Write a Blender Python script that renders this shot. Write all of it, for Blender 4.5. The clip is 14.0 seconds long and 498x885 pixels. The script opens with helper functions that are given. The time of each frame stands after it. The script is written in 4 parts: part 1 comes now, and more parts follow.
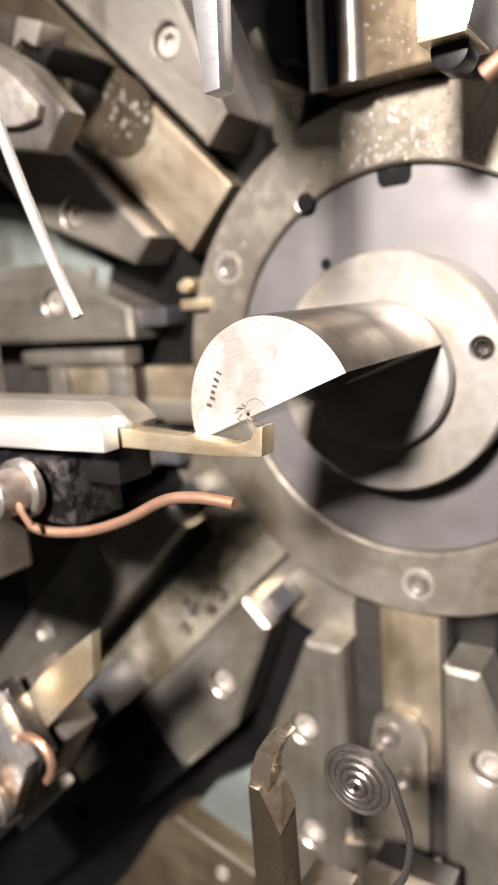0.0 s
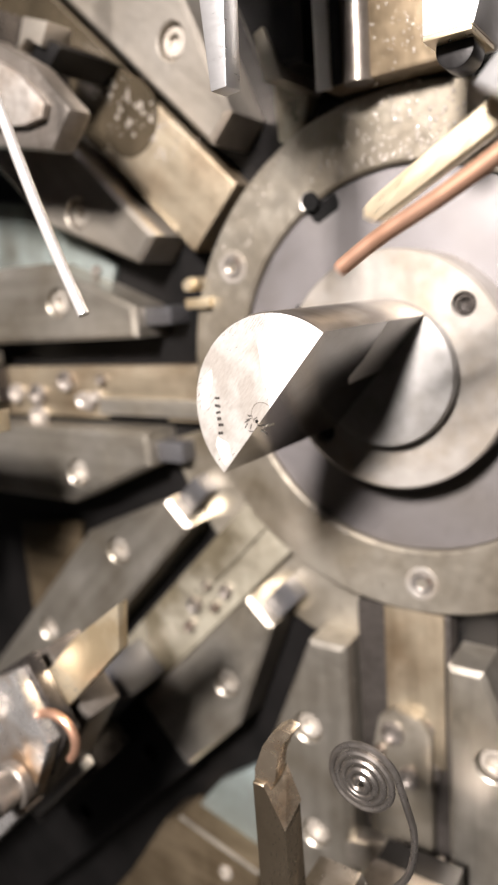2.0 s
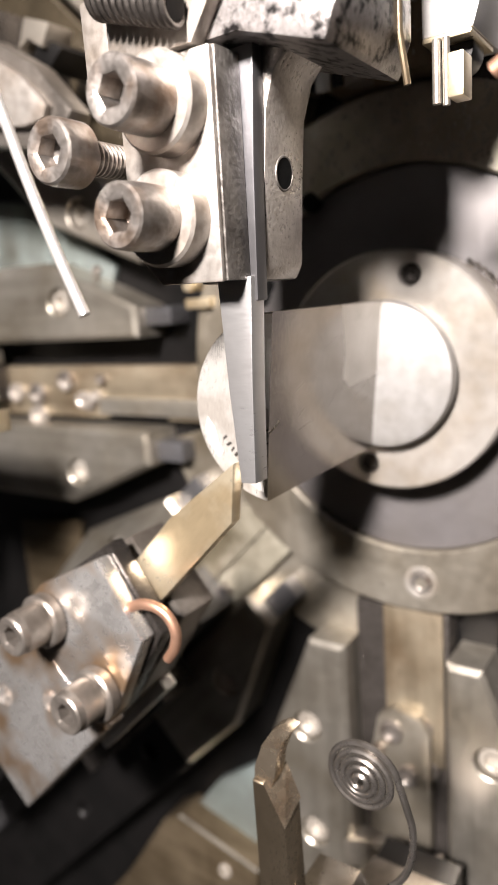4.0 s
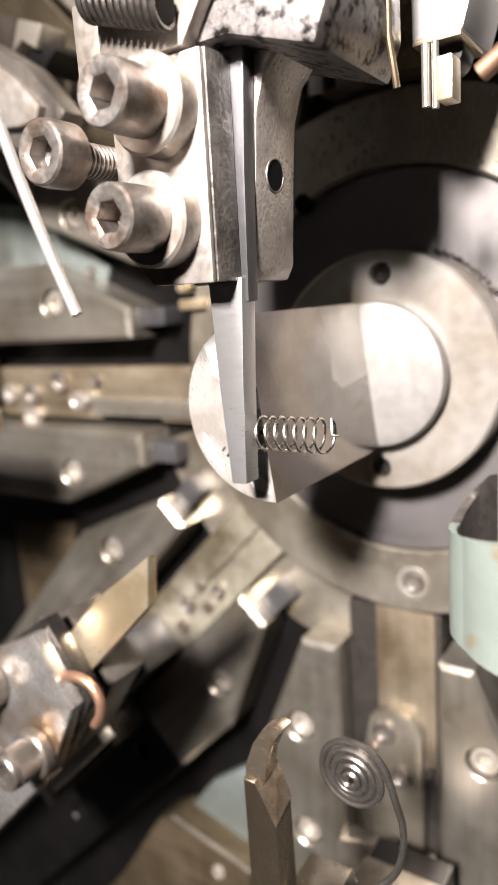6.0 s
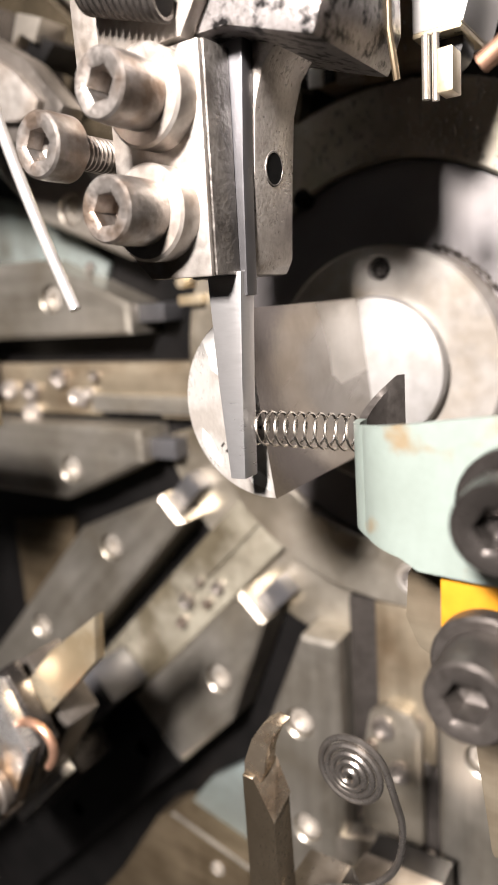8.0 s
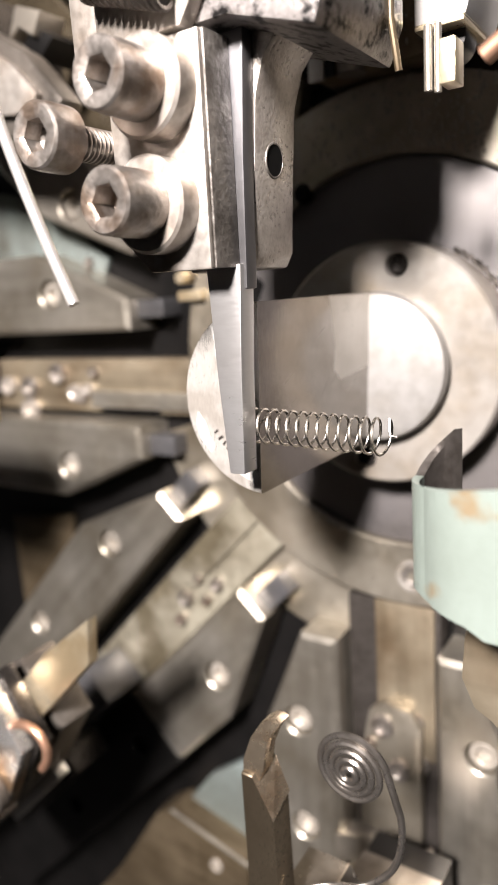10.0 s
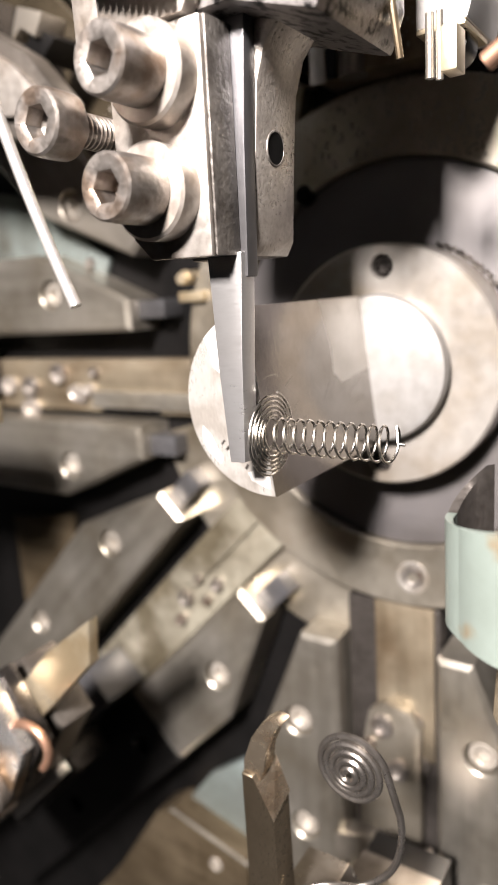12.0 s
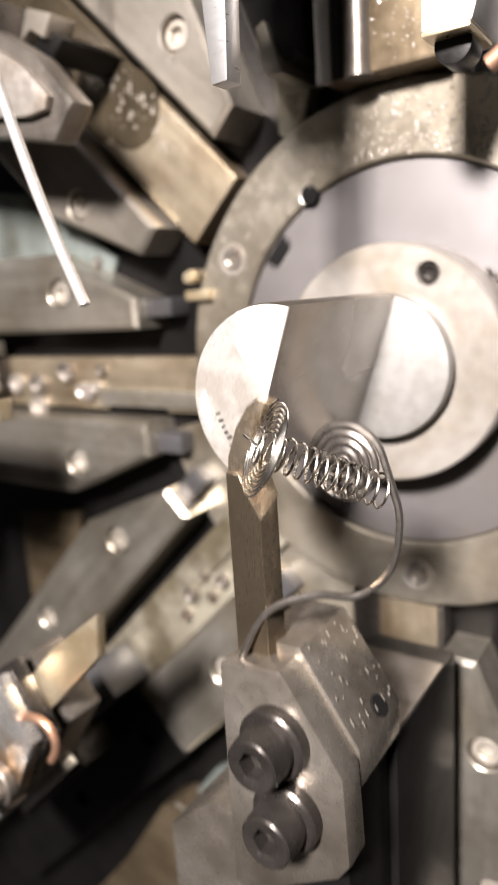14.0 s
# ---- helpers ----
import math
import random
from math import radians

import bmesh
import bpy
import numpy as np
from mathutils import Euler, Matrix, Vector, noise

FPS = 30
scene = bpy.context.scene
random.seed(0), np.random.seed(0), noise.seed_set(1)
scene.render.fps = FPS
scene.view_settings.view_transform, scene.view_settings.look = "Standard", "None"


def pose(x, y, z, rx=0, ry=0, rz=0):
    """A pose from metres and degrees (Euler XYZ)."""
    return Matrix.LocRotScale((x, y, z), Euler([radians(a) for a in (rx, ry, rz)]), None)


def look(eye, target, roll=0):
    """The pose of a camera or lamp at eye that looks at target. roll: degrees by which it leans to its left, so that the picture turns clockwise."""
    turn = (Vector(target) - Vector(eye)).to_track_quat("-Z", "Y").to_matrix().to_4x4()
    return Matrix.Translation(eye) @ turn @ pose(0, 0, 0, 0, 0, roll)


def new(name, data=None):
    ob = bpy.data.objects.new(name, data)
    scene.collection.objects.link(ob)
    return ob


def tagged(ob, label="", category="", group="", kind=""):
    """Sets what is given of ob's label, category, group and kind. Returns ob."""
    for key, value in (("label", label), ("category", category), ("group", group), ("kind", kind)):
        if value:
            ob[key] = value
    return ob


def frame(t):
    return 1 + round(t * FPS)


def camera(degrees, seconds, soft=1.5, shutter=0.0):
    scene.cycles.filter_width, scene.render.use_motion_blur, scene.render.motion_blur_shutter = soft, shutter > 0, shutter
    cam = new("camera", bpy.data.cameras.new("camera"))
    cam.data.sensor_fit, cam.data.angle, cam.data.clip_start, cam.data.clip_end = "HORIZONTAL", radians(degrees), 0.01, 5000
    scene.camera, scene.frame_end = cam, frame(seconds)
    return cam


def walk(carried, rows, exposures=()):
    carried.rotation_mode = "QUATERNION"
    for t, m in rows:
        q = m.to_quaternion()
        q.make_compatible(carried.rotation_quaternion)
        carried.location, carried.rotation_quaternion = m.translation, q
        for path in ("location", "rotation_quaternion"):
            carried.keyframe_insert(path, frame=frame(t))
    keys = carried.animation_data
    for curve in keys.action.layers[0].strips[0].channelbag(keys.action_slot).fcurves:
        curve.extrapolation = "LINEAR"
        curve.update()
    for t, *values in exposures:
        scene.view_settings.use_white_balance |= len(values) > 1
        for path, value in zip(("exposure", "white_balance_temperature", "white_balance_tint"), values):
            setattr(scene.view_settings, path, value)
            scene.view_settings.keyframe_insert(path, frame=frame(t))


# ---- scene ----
cam = camera(40.0, 14.0, soft=1.1, shutter=0.35)
cam.data.dof.use_dof = True
cam.data.dof.focus_distance = 0.096
cam.data.dof.aperture_fstop = 23.0
walk(cam, [
    (0.0, look((0.05556, -0.13983, 0.01753), (-0.02733, -0.01872, -0.01350), -4.31)),
    (0.5, look((0.05534, -0.13989, 0.01726), (-0.02758, -0.01870, -0.01335), -4.26)),
    (1.0, look((0.05516, -0.13963, 0.01685), (-0.02788, -0.01858, -0.01398), -4.28)),
    (1.5, look((0.05542, -0.14002, 0.01662), (-0.02774, -0.01900, -0.01399), -4.23)),
    (2.0, look((0.05531, -0.14052, 0.01697), (-0.02794, -0.01958, -0.01371), -4.26)),
    (2.5, look((0.05517, -0.14051, 0.01675), (-0.02800, -0.01954, -0.01407), -4.25)),
    (3.0, look((0.05531, -0.14076, 0.01702), (-0.02787, -0.01982, -0.01389), -4.20)),
    (5.5, look((0.05606, -0.14120, 0.01725), (-0.02661, -0.01980, -0.01321), -4.13)),
    (6.0, look((0.05646, -0.14112, 0.01668), (-0.02599, -0.01954, -0.01363), -4.08)),
    (6.5, look((0.05673, -0.14100, 0.01621), (-0.02566, -0.01935, -0.01399), -4.06)),
    (7.0, look((0.05688, -0.14105, 0.01640), (-0.02534, -0.01935, -0.01406), -3.98)),
    (7.5, look((0.05662, -0.14072, 0.01558), (-0.02571, -0.01910, -0.01493), -4.01)),
    (8.0, look((0.05642, -0.14070, 0.01615), (-0.02608, -0.01926, -0.01460), -4.04)),
    (10.5, look((0.05588, -0.14004, 0.01592), (-0.02642, -0.01868, -0.01569), -3.87)),
    (11.0, look((0.05582, -0.14004, 0.01624), (-0.02649, -0.01873, -0.01550), -3.83)),
    (11.5, look((0.05603, -0.14027, 0.01647), (-0.02627, -0.01894, -0.01524), -3.85)),
    (12.0, look((0.05595, -0.14051, 0.01654), (-0.02628, -0.01913, -0.01518), -3.80)),
    (12.5, look((0.05584, -0.14119, 0.01630), (-0.02668, -0.01997, -0.01526), -3.75)),
    (13.0, look((0.05601, -0.14153, 0.01588), (-0.02653, -0.02041, -0.01602), -3.78)),
    (13.5, look((0.05624, -0.14216, 0.01602), (-0.02658, -0.02117, -0.01563), -3.81)),
    (14.0, look((0.05661, -0.14200, 0.01652), (-0.02644, -0.02122, -0.01536), -3.75)),
])

# ---- light ----
world = bpy.data.worlds.new("hall")
scene.world = world
world.use_nodes = True
world.node_tree.nodes["Background"].inputs[0].default_value = (0.9, 0.95, 1.0, 1)
world.node_tree.nodes["Background"].inputs[1].default_value = 0.022

LAMP_AT, LAMP_TO = (0.076, -0.450, 0.256), (-0.03, 0.0, -0.03)
lamp_data = bpy.data.lights.new("work_lamp_light", "AREA")
lamp_data.shape, lamp_data.size, lamp_data.size_y, lamp_data.energy = "RECTANGLE", 0.060, 0.070, 17.8
lamp_data.color = (1.0, 0.91, 0.865)
lamp_light = new("work_lamp_light", lamp_data)
lamp_light.matrix_world = look(LAMP_AT, LAMP_TO)

# weak overhead fill, added; its source is not known
hall_data = bpy.data.lights.new("hall_fill", "AREA")
hall_data.shape, hall_data.size, hall_data.size_y, hall_data.energy = "RECTANGLE", 1.2, 0.3, 2.4
hall_data.color = (0.93, 0.90, 1.0)
hall_fill = new("hall_fill", hall_data)
hall_fill.matrix_world = pose(-0.2, -1.2, 2.24)
scene.view_settings.exposure = 0.0


# ---- materials ----
def ramp_to(nt, fac, a, b, lo=0.35, hi=0.65):
    r = nt.nodes.new("ShaderNodeValToRGB")
    r.color_ramp.elements[0].position, r.color_ramp.elements[1].position = lo, hi
    r.color_ramp.elements[0].color, r.color_ramp.elements[1].color = a, b
    nt.links.new(fac, r.inputs[0])
    return r.outputs[0]


def metal(name, base, stain, rough=0.35, metallic=0.9, grain=900, blotch=90, stretch=(1, 1, 1), bump=0.15, amount=(0.4, 0.75), rvar=0.08, speck=0.12, streak=0.0, grime=0.0):
    """Worn metal: a base colour, blotches of stain, directional grain in gloss and relief."""
    m = bpy.data.materials.new(name)
    m.use_nodes = True
    nt = m.node_tree
    bs = nt.nodes["Principled BSDF"]
    tc = nt.nodes.new("ShaderNodeTexCoord")
    mp = nt.nodes.new("ShaderNodeMapping")
    mp.inputs["Scale"].default_value = stretch
    nt.links.new(tc.outputs["Object"], mp.inputs[0])
    big = nt.nodes.new("ShaderNodeTexNoise")
    big.inputs["Scale"].default_value, big.inputs["Detail"].default_value = blotch, 6
    nt.links.new(tc.outputs["Object"], big.inputs["Vector"])
    fine = nt.nodes.new("ShaderNodeTexNoise")
    fine.inputs["Scale"].default_value, fine.inputs["Detail"].default_value = grain, 4
    nt.links.new(mp.outputs[0], fine.inputs["Vector"])
    col = ramp_to(nt, big.outputs[0], (*base, 1), (*stain, 1), *amount)
    mix = nt.nodes.new("ShaderNodeMixRGB")
    mix.blend_type = "MULTIPLY"
    mix.inputs[0].default_value = speck
    nt.links.new(col, mix.inputs[1])
    nt.links.new(ramp_to(nt, fine.outputs[0], (0.55, 0.53, 0.5, 1), (1, 1, 1, 1), 0.3, 0.6), mix.inputs[2])
    out = mix.outputs[0]
    if streak:
        ms = nt.nodes.new("ShaderNodeMapping")
        ms.inputs["Scale"].default_value = (0.1, 1, 1)
        nt.links.new(tc.outputs["Object"], ms.inputs[0])
        sn = nt.nodes.new("ShaderNodeTexNoise")
        sn.inputs["Scale"].default_value, sn.inputs["Detail"].default_value = 260, 5
        nt.links.new(ms.outputs[0], sn.inputs["Vector"])
        mx = nt.nodes.new("ShaderNodeMixRGB")
        mx.blend_type = "MULTIPLY"
        mx.inputs[0].default_value = streak
        nt.links.new(out, mx.inputs[1])
        nt.links.new(ramp_to(nt, sn.outputs[0], (0.4, 0.37, 0.33, 1), (1, 1, 1, 1), 0.36, 0.6), mx.inputs[2])
        out = mx.outputs[0]
    if grime:
        gn = nt.nodes.new("ShaderNodeTexNoise")
        gn.inputs["Scale"].default_value, gn.inputs["Detail"].default_value, gn.inputs["Roughness"].default_value = 34, 3, 0.5
        nt.links.new(tc.outputs["Object"], gn.inputs["Vector"])
        mx = nt.nodes.new("ShaderNodeMixRGB")
        mx.blend_type = "MULTIPLY"
        mx.inputs[0].default_value = grime
        nt.links.new(out, mx.inputs[1])
        nt.links.new(ramp_to(nt, gn.outputs[0], (0.26, 0.22, 0.16, 1), (1, 1, 1, 1), 0.32, 0.60), mx.inputs[2])
        out = mx.outputs[0]
    nt.links.new(out, bs.inputs["Base Color"])
    mr = nt.nodes.new("ShaderNodeMapRange")
    mr.inputs["From Min"].default_value, mr.inputs["From Max"].default_value = 0.3, 0.7
    mr.inputs["To Min"].default_value, mr.inputs["To Max"].default_value = max(rough - rvar, 0.05), rough + rvar
    add = nt.nodes.new("ShaderNodeMath")
    add.operation = "MULTIPLY_ADD"
    add.inputs[1].default_value, add.inputs[2].default_value = 0.5, 0.0
    nt.links.new(fine.outputs[0], add.inputs[0])
    add2 = nt.nodes.new("ShaderNodeMath")
    add2.operation = "MULTIPLY_ADD"
    add2.inputs[1].default_value = 0.5
    nt.links.new(big.outputs[0], add2.inputs[0])
    nt.links.new(add.outputs[0], add2.inputs[2])
    nt.links.new(add2.outputs[0], mr.inputs[0])
    nt.links.new(mr.outputs[0], bs.inputs["Roughness"])
    bs.inputs["Metallic"].default_value = metallic
    bp = nt.nodes.new("ShaderNodeBump")
    bp.inputs["Strength"].default_value, bp.inputs["Distance"].default_value = bump, 0.0003
    nt.links.new(fine.outputs[0], bp.inputs["Height"])
    nt.links.new(bp.outputs[0], bs.inputs["Normal"])
    return m


STEEL = metal("machined_steel", (0.60, 0.56, 0.50), (0.46, 0.41, 0.34), 0.36, 0.85, 500, 40, (1, 1, 6), 0.03, streak=0.22, grime=0.3)
PALE = metal("pale_worn_steel", (0.51, 0.48, 0.45), (0.34, 0.29, 0.245), 0.45, 0.75, 700, 130, (1, 1, 1), 0.25, (0.42, 0.68), speck=0.5, grime=0.4)
PLATE = metal("ground_plate_steel", (0.60, 0.57, 0.51), (0.40, 0.365, 0.30), 0.36, 0.88, 350, 40, (1, 1, 1), 0.03, (0.40, 0.70), rvar=0.1, speck=0.12, streak=0.3, grime=0.45)
DARK = metal("oily_dark_steel", (0.06, 0.054, 0.05), (0.025, 0.022, 0.02), 0.26, 0.7, 500, 80, (1, 1, 1), 0.2, rvar=0.14, speck=0.3)
BLACK = metal("blackened_steel", (0.016, 0.015, 0.015), (0.008, 0.008, 0.008), 0.36, 0.6, 700, 90, (1, 1, 1), 0.12)
RING = metal("flange_ring_steel", (0.42, 0.39, 0.335), (0.235, 0.205, 0.155), 0.36, 0.75, 380, 45, (1, 1, 1), 0.05, (0.38, 0.68), rvar=0.12, speck=0.2, grime=0.6)
FLANGE = metal("turned_flange_steel", (0.138, 0.132, 0.138), (0.10, 0.091, 0.085), 0.54, 0.35, 500, 30, (1, 1, 1), 0.02, rvar=0.08, speck=0.1, grime=0.45)
BOSS = metal("bright_turned_steel", (0.38, 0.36, 0.335), (0.27, 0.235, 0.19), 0.38, 0.55, 400, 90, (1, 1, 1), 0.03, (0.42, 0.7), speck=0.15, grime=0.4)
QUILL = metal("ground_quill_steel", (0.33, 0.305, 0.28), (0.21, 0.18, 0.155), 0.34, 0.9, 900, 120, (1, 1, 1), 0.06, streak=0.2, grime=0.3)
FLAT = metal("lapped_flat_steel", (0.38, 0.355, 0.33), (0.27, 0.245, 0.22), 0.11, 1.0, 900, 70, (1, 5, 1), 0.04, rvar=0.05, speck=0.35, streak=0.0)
TIPFACE = metal("scratched_tip_steel", (0.58, 0.56, 0.53), (0.43, 0.40, 0.365), 0.34, 0.65, 700, 130, (1, 1, 7), 0.12, (0.46, 0.58), rvar=0.12, speck=0.35)
TIPBRIGHT = metal("pale_tip_steel", (0.84, 0.83, 0.81), (0.70, 0.68, 0.64), 0.36, 0.5, 900, 90, (1, 1, 6), 0.05, speck=0.1)
POLISH = metal("polished_steel", (0.80, 0.79, 0.78), (0.68, 0.66, 0.63), 0.32, 0.75, 500, 60, (1, 1, 6), 0.03, rvar=0.05, speck=0.06)
BRASS = metal("bronze_tinted_carbide", (0.86, 0.75, 0.55), (0.66, 0.53, 0.34), 0.32, 0.85, 500, 110, (1, 1, 4), 0.04, (0.42, 0.6), grime=0.25)
TANNED = metal("bronze_tanned_steel", (0.74, 0.62, 0.47), (0.46, 0.33, 0.22), 0.26, 0.95, 900, 160, (1, 1, 1), 0.03, (0.46, 0.68))
UMBER = metal("brown_blade_steel", (0.33, 0.27, 0.195), (0.20, 0.16, 0.11), 0.30, 0.95, 900, 90, (6, 1, 1), 0.03, streak=0.0)
COPPER = metal("copper_tube", (0.62, 0.37, 0.26), (0.46, 0.26, 0.17), 0.40, 0.85, 400, 120, (1, 1, 1), 0.06)
BROWN = metal("patinated_steel", (0.42, 0.365, 0.275), (0.25, 0.19, 0.125), 0.38, 0.7, 400, 80, (1, 1, 1), 0.1, streak=0.4, grime=0.6)
SCREW = metal("worn_screw_steel", (0.37, 0.345, 0.325), (0.22, 0.17, 0.135), 0.42, 0.85, 1100, 200, (1, 1, 1), 0.3, (0.46, 0.64), rvar=0.12, speck=0.5, grime=0.35)
SPRINGWIRE = metal("spring_wire", (0.78, 0.75, 0.70), (0.64, 0.59, 0.52), 0.25, 1.0, 900, 200, (1, 1, 1), 0.02)
WIRE = metal("dull_wire", (0.25, 0.232, 0.215), (0.16, 0.145, 0.13), 0.30, 0.9, 900, 200, (1, 1, 1), 0.03)
GREEN = metal("pale_green_paint", (0.17, 0.205, 0.187), (0.17, 0.135, 0.085), 0.42, 0.0, 900, 150, (1, 1, 1), 0.08, (0.58, 0.70), speck=0.12, grime=0.4)
BED = metal("pale_oily_bed", (0.42, 0.40, 0.33), (0.15, 0.13, 0.09), 0.36, 0.5, 300, 70, (1, 1, 1), 0.12, (0.4, 0.62), rvar=0.14, speck=0.3, grime=0.7)
MIDSTEEL = metal("scaled_bar_steel", (0.10, 0.09, 0.083), (0.05, 0.044, 0.04), 0.40, 0.75, 900, 120, (1, 1, 1), 0.3, speck=0.5)
SCALED = metal("pitted_clamp_steel", (0.25, 0.235, 0.22), (0.11, 0.10, 0.092), 0.42, 0.6, 1300, 260, (1, 1, 1), 0.5, (0.38, 0.66), rvar=0.14, speck=0.7, grime=0.3)
WET = metal("oil_wet_steel", (0.44, 0.405, 0.36), (0.25, 0.22, 0.185), 0.28, 0.85, 500, 90, (1, 1, 1), 0.04, (0.4, 0.68), rvar=0.1, speck=0.15, grime=0.5)
SLATE = metal("smooth_blue_grey_steel", (0.15, 0.15, 0.16), (0.10, 0.098, 0.10), 0.36, 0.7, 400, 60, (1, 1, 1), 0.03, speck=0.1, grime=0.3)
OILED = metal("oil_spotted_steel", (0.56, 0.525, 0.49), (0.38, 0.345, 0.315), 0.34, 0.6, 1500, 160, (1, 1, 1), 0.35, (0.40, 0.66), rvar=0.12, speck=0.55, grime=0.25)
SIDE = metal("dull_bar_steel", (0.30, 0.275, 0.25), (0.18, 0.157, 0.137), 0.38, 0.8, 700, 110, (1, 1, 1), 0.12, speck=0.3, streak=0.3, grime=0.3)
BLADE = metal("grey_ground_blade", (0.58, 0.58, 0.585), (0.50, 0.49, 0.485), 0.30, 0.85, 500, 60, (1, 1, 6), 0.03, rvar=0.05, speck=0.08)
TINTED = metal("heat_tinted_steel", (0.66, 0.655, 0.65), (0.36, 0.25, 0.16), 0.30, 0.85, 600, 75, (1, 1, 1), 0.05, (0.46, 0.62), rvar=0.1, speck=0.2, streak=0.2, grime=0.35)
ROOT = metal("bright_cool_steel", (0.25, 0.246, 0.24), (0.185, 0.175, 0.16), 0.50, 0.4, 500, 90, (1, 1, 1), 0.03, (0.45, 0.7), speck=0.25, grime=0.3)
RUSSET = metal("brown_oiled_steel", (0.25, 0.20, 0.135), (0.12, 0.09, 0.055), 0.36, 0.7, 400, 70, (1, 1, 1), 0.1, speck=0.3, streak=0.5, grime=0.6)
YELLOW = metal("yellow_paint", (0.44, 0.20, 0.01), (0.36, 0.16, 0.012), 0.5, 0.0, 500, 90, (1, 1, 1), 0.1, speck=0.3, grime=0.3)
GRIME = metal("grimy_oiled_steel", (0.36, 0.34, 0.335), (0.014, 0.013, 0.013), 0.34, 0.6, 1500, 480, (1, 1, 1), 0.3, (0.49, 0.61), speck=0.6, grime=0.25)
SOOT = metal("tarry_black_block", (0.05, 0.047, 0.045), (0.008, 0.008, 0.008), 0.28, 0.5, 1500, 320, (1, 1, 1), 0.5, (0.42, 0.56), speck=0.4)
BLUEPAINT = metal("worn_blue_green_paint", (0.165, 0.20, 0.20), (0.07, 0.07, 0.06), 0.5, 0.1, 400, 60, (1, 1, 1), 0.15, grime=0.75)
PLASTER = metal("hall_wall_paint", (0.45, 0.46, 0.46), (0.38, 0.38, 0.37), 0.8, 0.0, 6, 1.5, (1, 1, 1), 0.05)
CONCRETE = metal("hall_floor_concrete", (0.25, 0.24, 0.23), (0.18, 0.17, 0.16), 0.7, 0.0, 8, 1.5, (1, 1, 1), 0.05)
OIL = bpy.data.materials.new("clear_oil")
OIL.use_nodes = True
OIL.node_tree.nodes["Principled BSDF"].inputs["Base Color"].default_value = (0.22, 0.20, 0.175, 1)
OIL.node_tree.nodes["Principled BSDF"].inputs["Roughness"].default_value = 0.08
OIL.node_tree.nodes["Principled BSDF"].inputs["Metallic"].default_value = 0.0
# colour of the oil pool and of the shade on the bar's end
POOL_SHADE = metal("oil_pool_and_shade", (0.045, 0.036, 0.024), (0.022, 0.018, 0.012), 0.26, 0.1, 300, 60, (1, 1, 1), 0.02, rvar=0.04)
# paler, rougher steel that stands in for a reflection in the flat
PATCH = metal("flat_reflection_steel", (0.50, 0.475, 0.445), (0.40, 0.375, 0.345), 0.34, 0.8, 900, 90, (1, 4, 1), 0.04, speck=0.2)
# for solid plugs: the shade inside holes and notches is this black
VOID = metal("hole_shade_black", (0.006, 0.006, 0.006), (0.004, 0.004, 0.004), 0.9, 0.0, 300, 60, (1, 1, 1), 0.0)
for m in (VOID, POOL_SHADE):
    m.node_tree.nodes["Principled BSDF"].inputs["Specular IOR Level"].default_value = 0.1
DULL = metal("dull_sunk_screw_steel", (0.44, 0.41, 0.37), (0.30, 0.265, 0.22), 0.52, 0.5, 700, 150, (1, 1, 1), 0.1, speck=0.3, grime=0.3)
GLOW = bpy.data.materials.new("lamp_glow")
GLOW.use_nodes = True
GLOW.node_tree.nodes["Principled BSDF"].inputs["Emission Color"].default_value = (1, 0.95, 0.86, 1)
GLOW.node_tree.nodes["Principled BSDF"].inputs["Emission Strength"].default_value = 6.0

# ---- building helpers; all sizes below are in millimetres ----
MM = 0.001


def part(name, bm, material, parent=None, label="", smooth=True):
    bmesh.ops.recalc_face_normals(bm, faces=bm.faces)
    me = bpy.data.meshes.new(name)
    for v in bm.verts:
        v.co *= MM
    bm.to_mesh(me)
    bm.free()
    me.materials.append(material)
    if smooth:
        me.polygons.foreach_set("use_smooth", [True] * len(me.polygons))
        me.set_sharp_from_angle(angle=radians(32))
    ob = new(name, me)
    ob.parent = parent
    if label:
        ob["label"] = label
    return ob


def thing(name, m, label, category, group="", kind=""):
    ob = new(name)
    ob.empty_display_size = 0.005
    ob.matrix_world = m
    return tagged(ob, label, category, group, kind)


def at(x, y, z, rx=0, ry=0, rz=0):
    return pose(x * MM, y * MM, z * MM, rx, ry, rz)


def radial(angle):
    """A frame whose x runs outwards at that angle on the machine's face and whose z runs across it."""
    return pose(0, 0, 0, 0, -angle, 0)


def soften(bm, width, segments=2, edges=None, limit=40):
    if width <= 0:
        return bm
    es = [e for e in (edges or bm.edges) if len(e.link_faces) == 2 and e.calc_face_angle(0) > radians(limit)]
    bmesh.ops.bevel(bm, geom=es, offset=width, segments=segments, affect="EDGES", profile=0.6, clamp_overlap=True)
    return bm


def prism(poly, y0, y1, bevel=0.4, bm=None):
    """A polygon in the x-z plane, drawn out from y0 to y1."""
    b = bmesh.new()
    f = b.faces.new([b.verts.new((x, y0, z)) for x, z in poly])
    r = bmesh.ops.extrude_face_region(b, geom=[f])
    bmesh.ops.translate(b, verts=[v for v in r["geom"] if isinstance(v, bmesh.types.BMVert)], vec=(0, y1 - y0, 0))
    bmesh.ops.recalc_face_normals(b, faces=b.faces)
    soften(b, bevel)
    return join(bm, b)


def join(bm, b):
    if bm is None:
        return b
    me = bpy.data.meshes.new("scrap")
    b.to_mesh(me)
    b.free()
    bm.from_mesh(me)
    bpy.data.meshes.remove(me)
    return bm


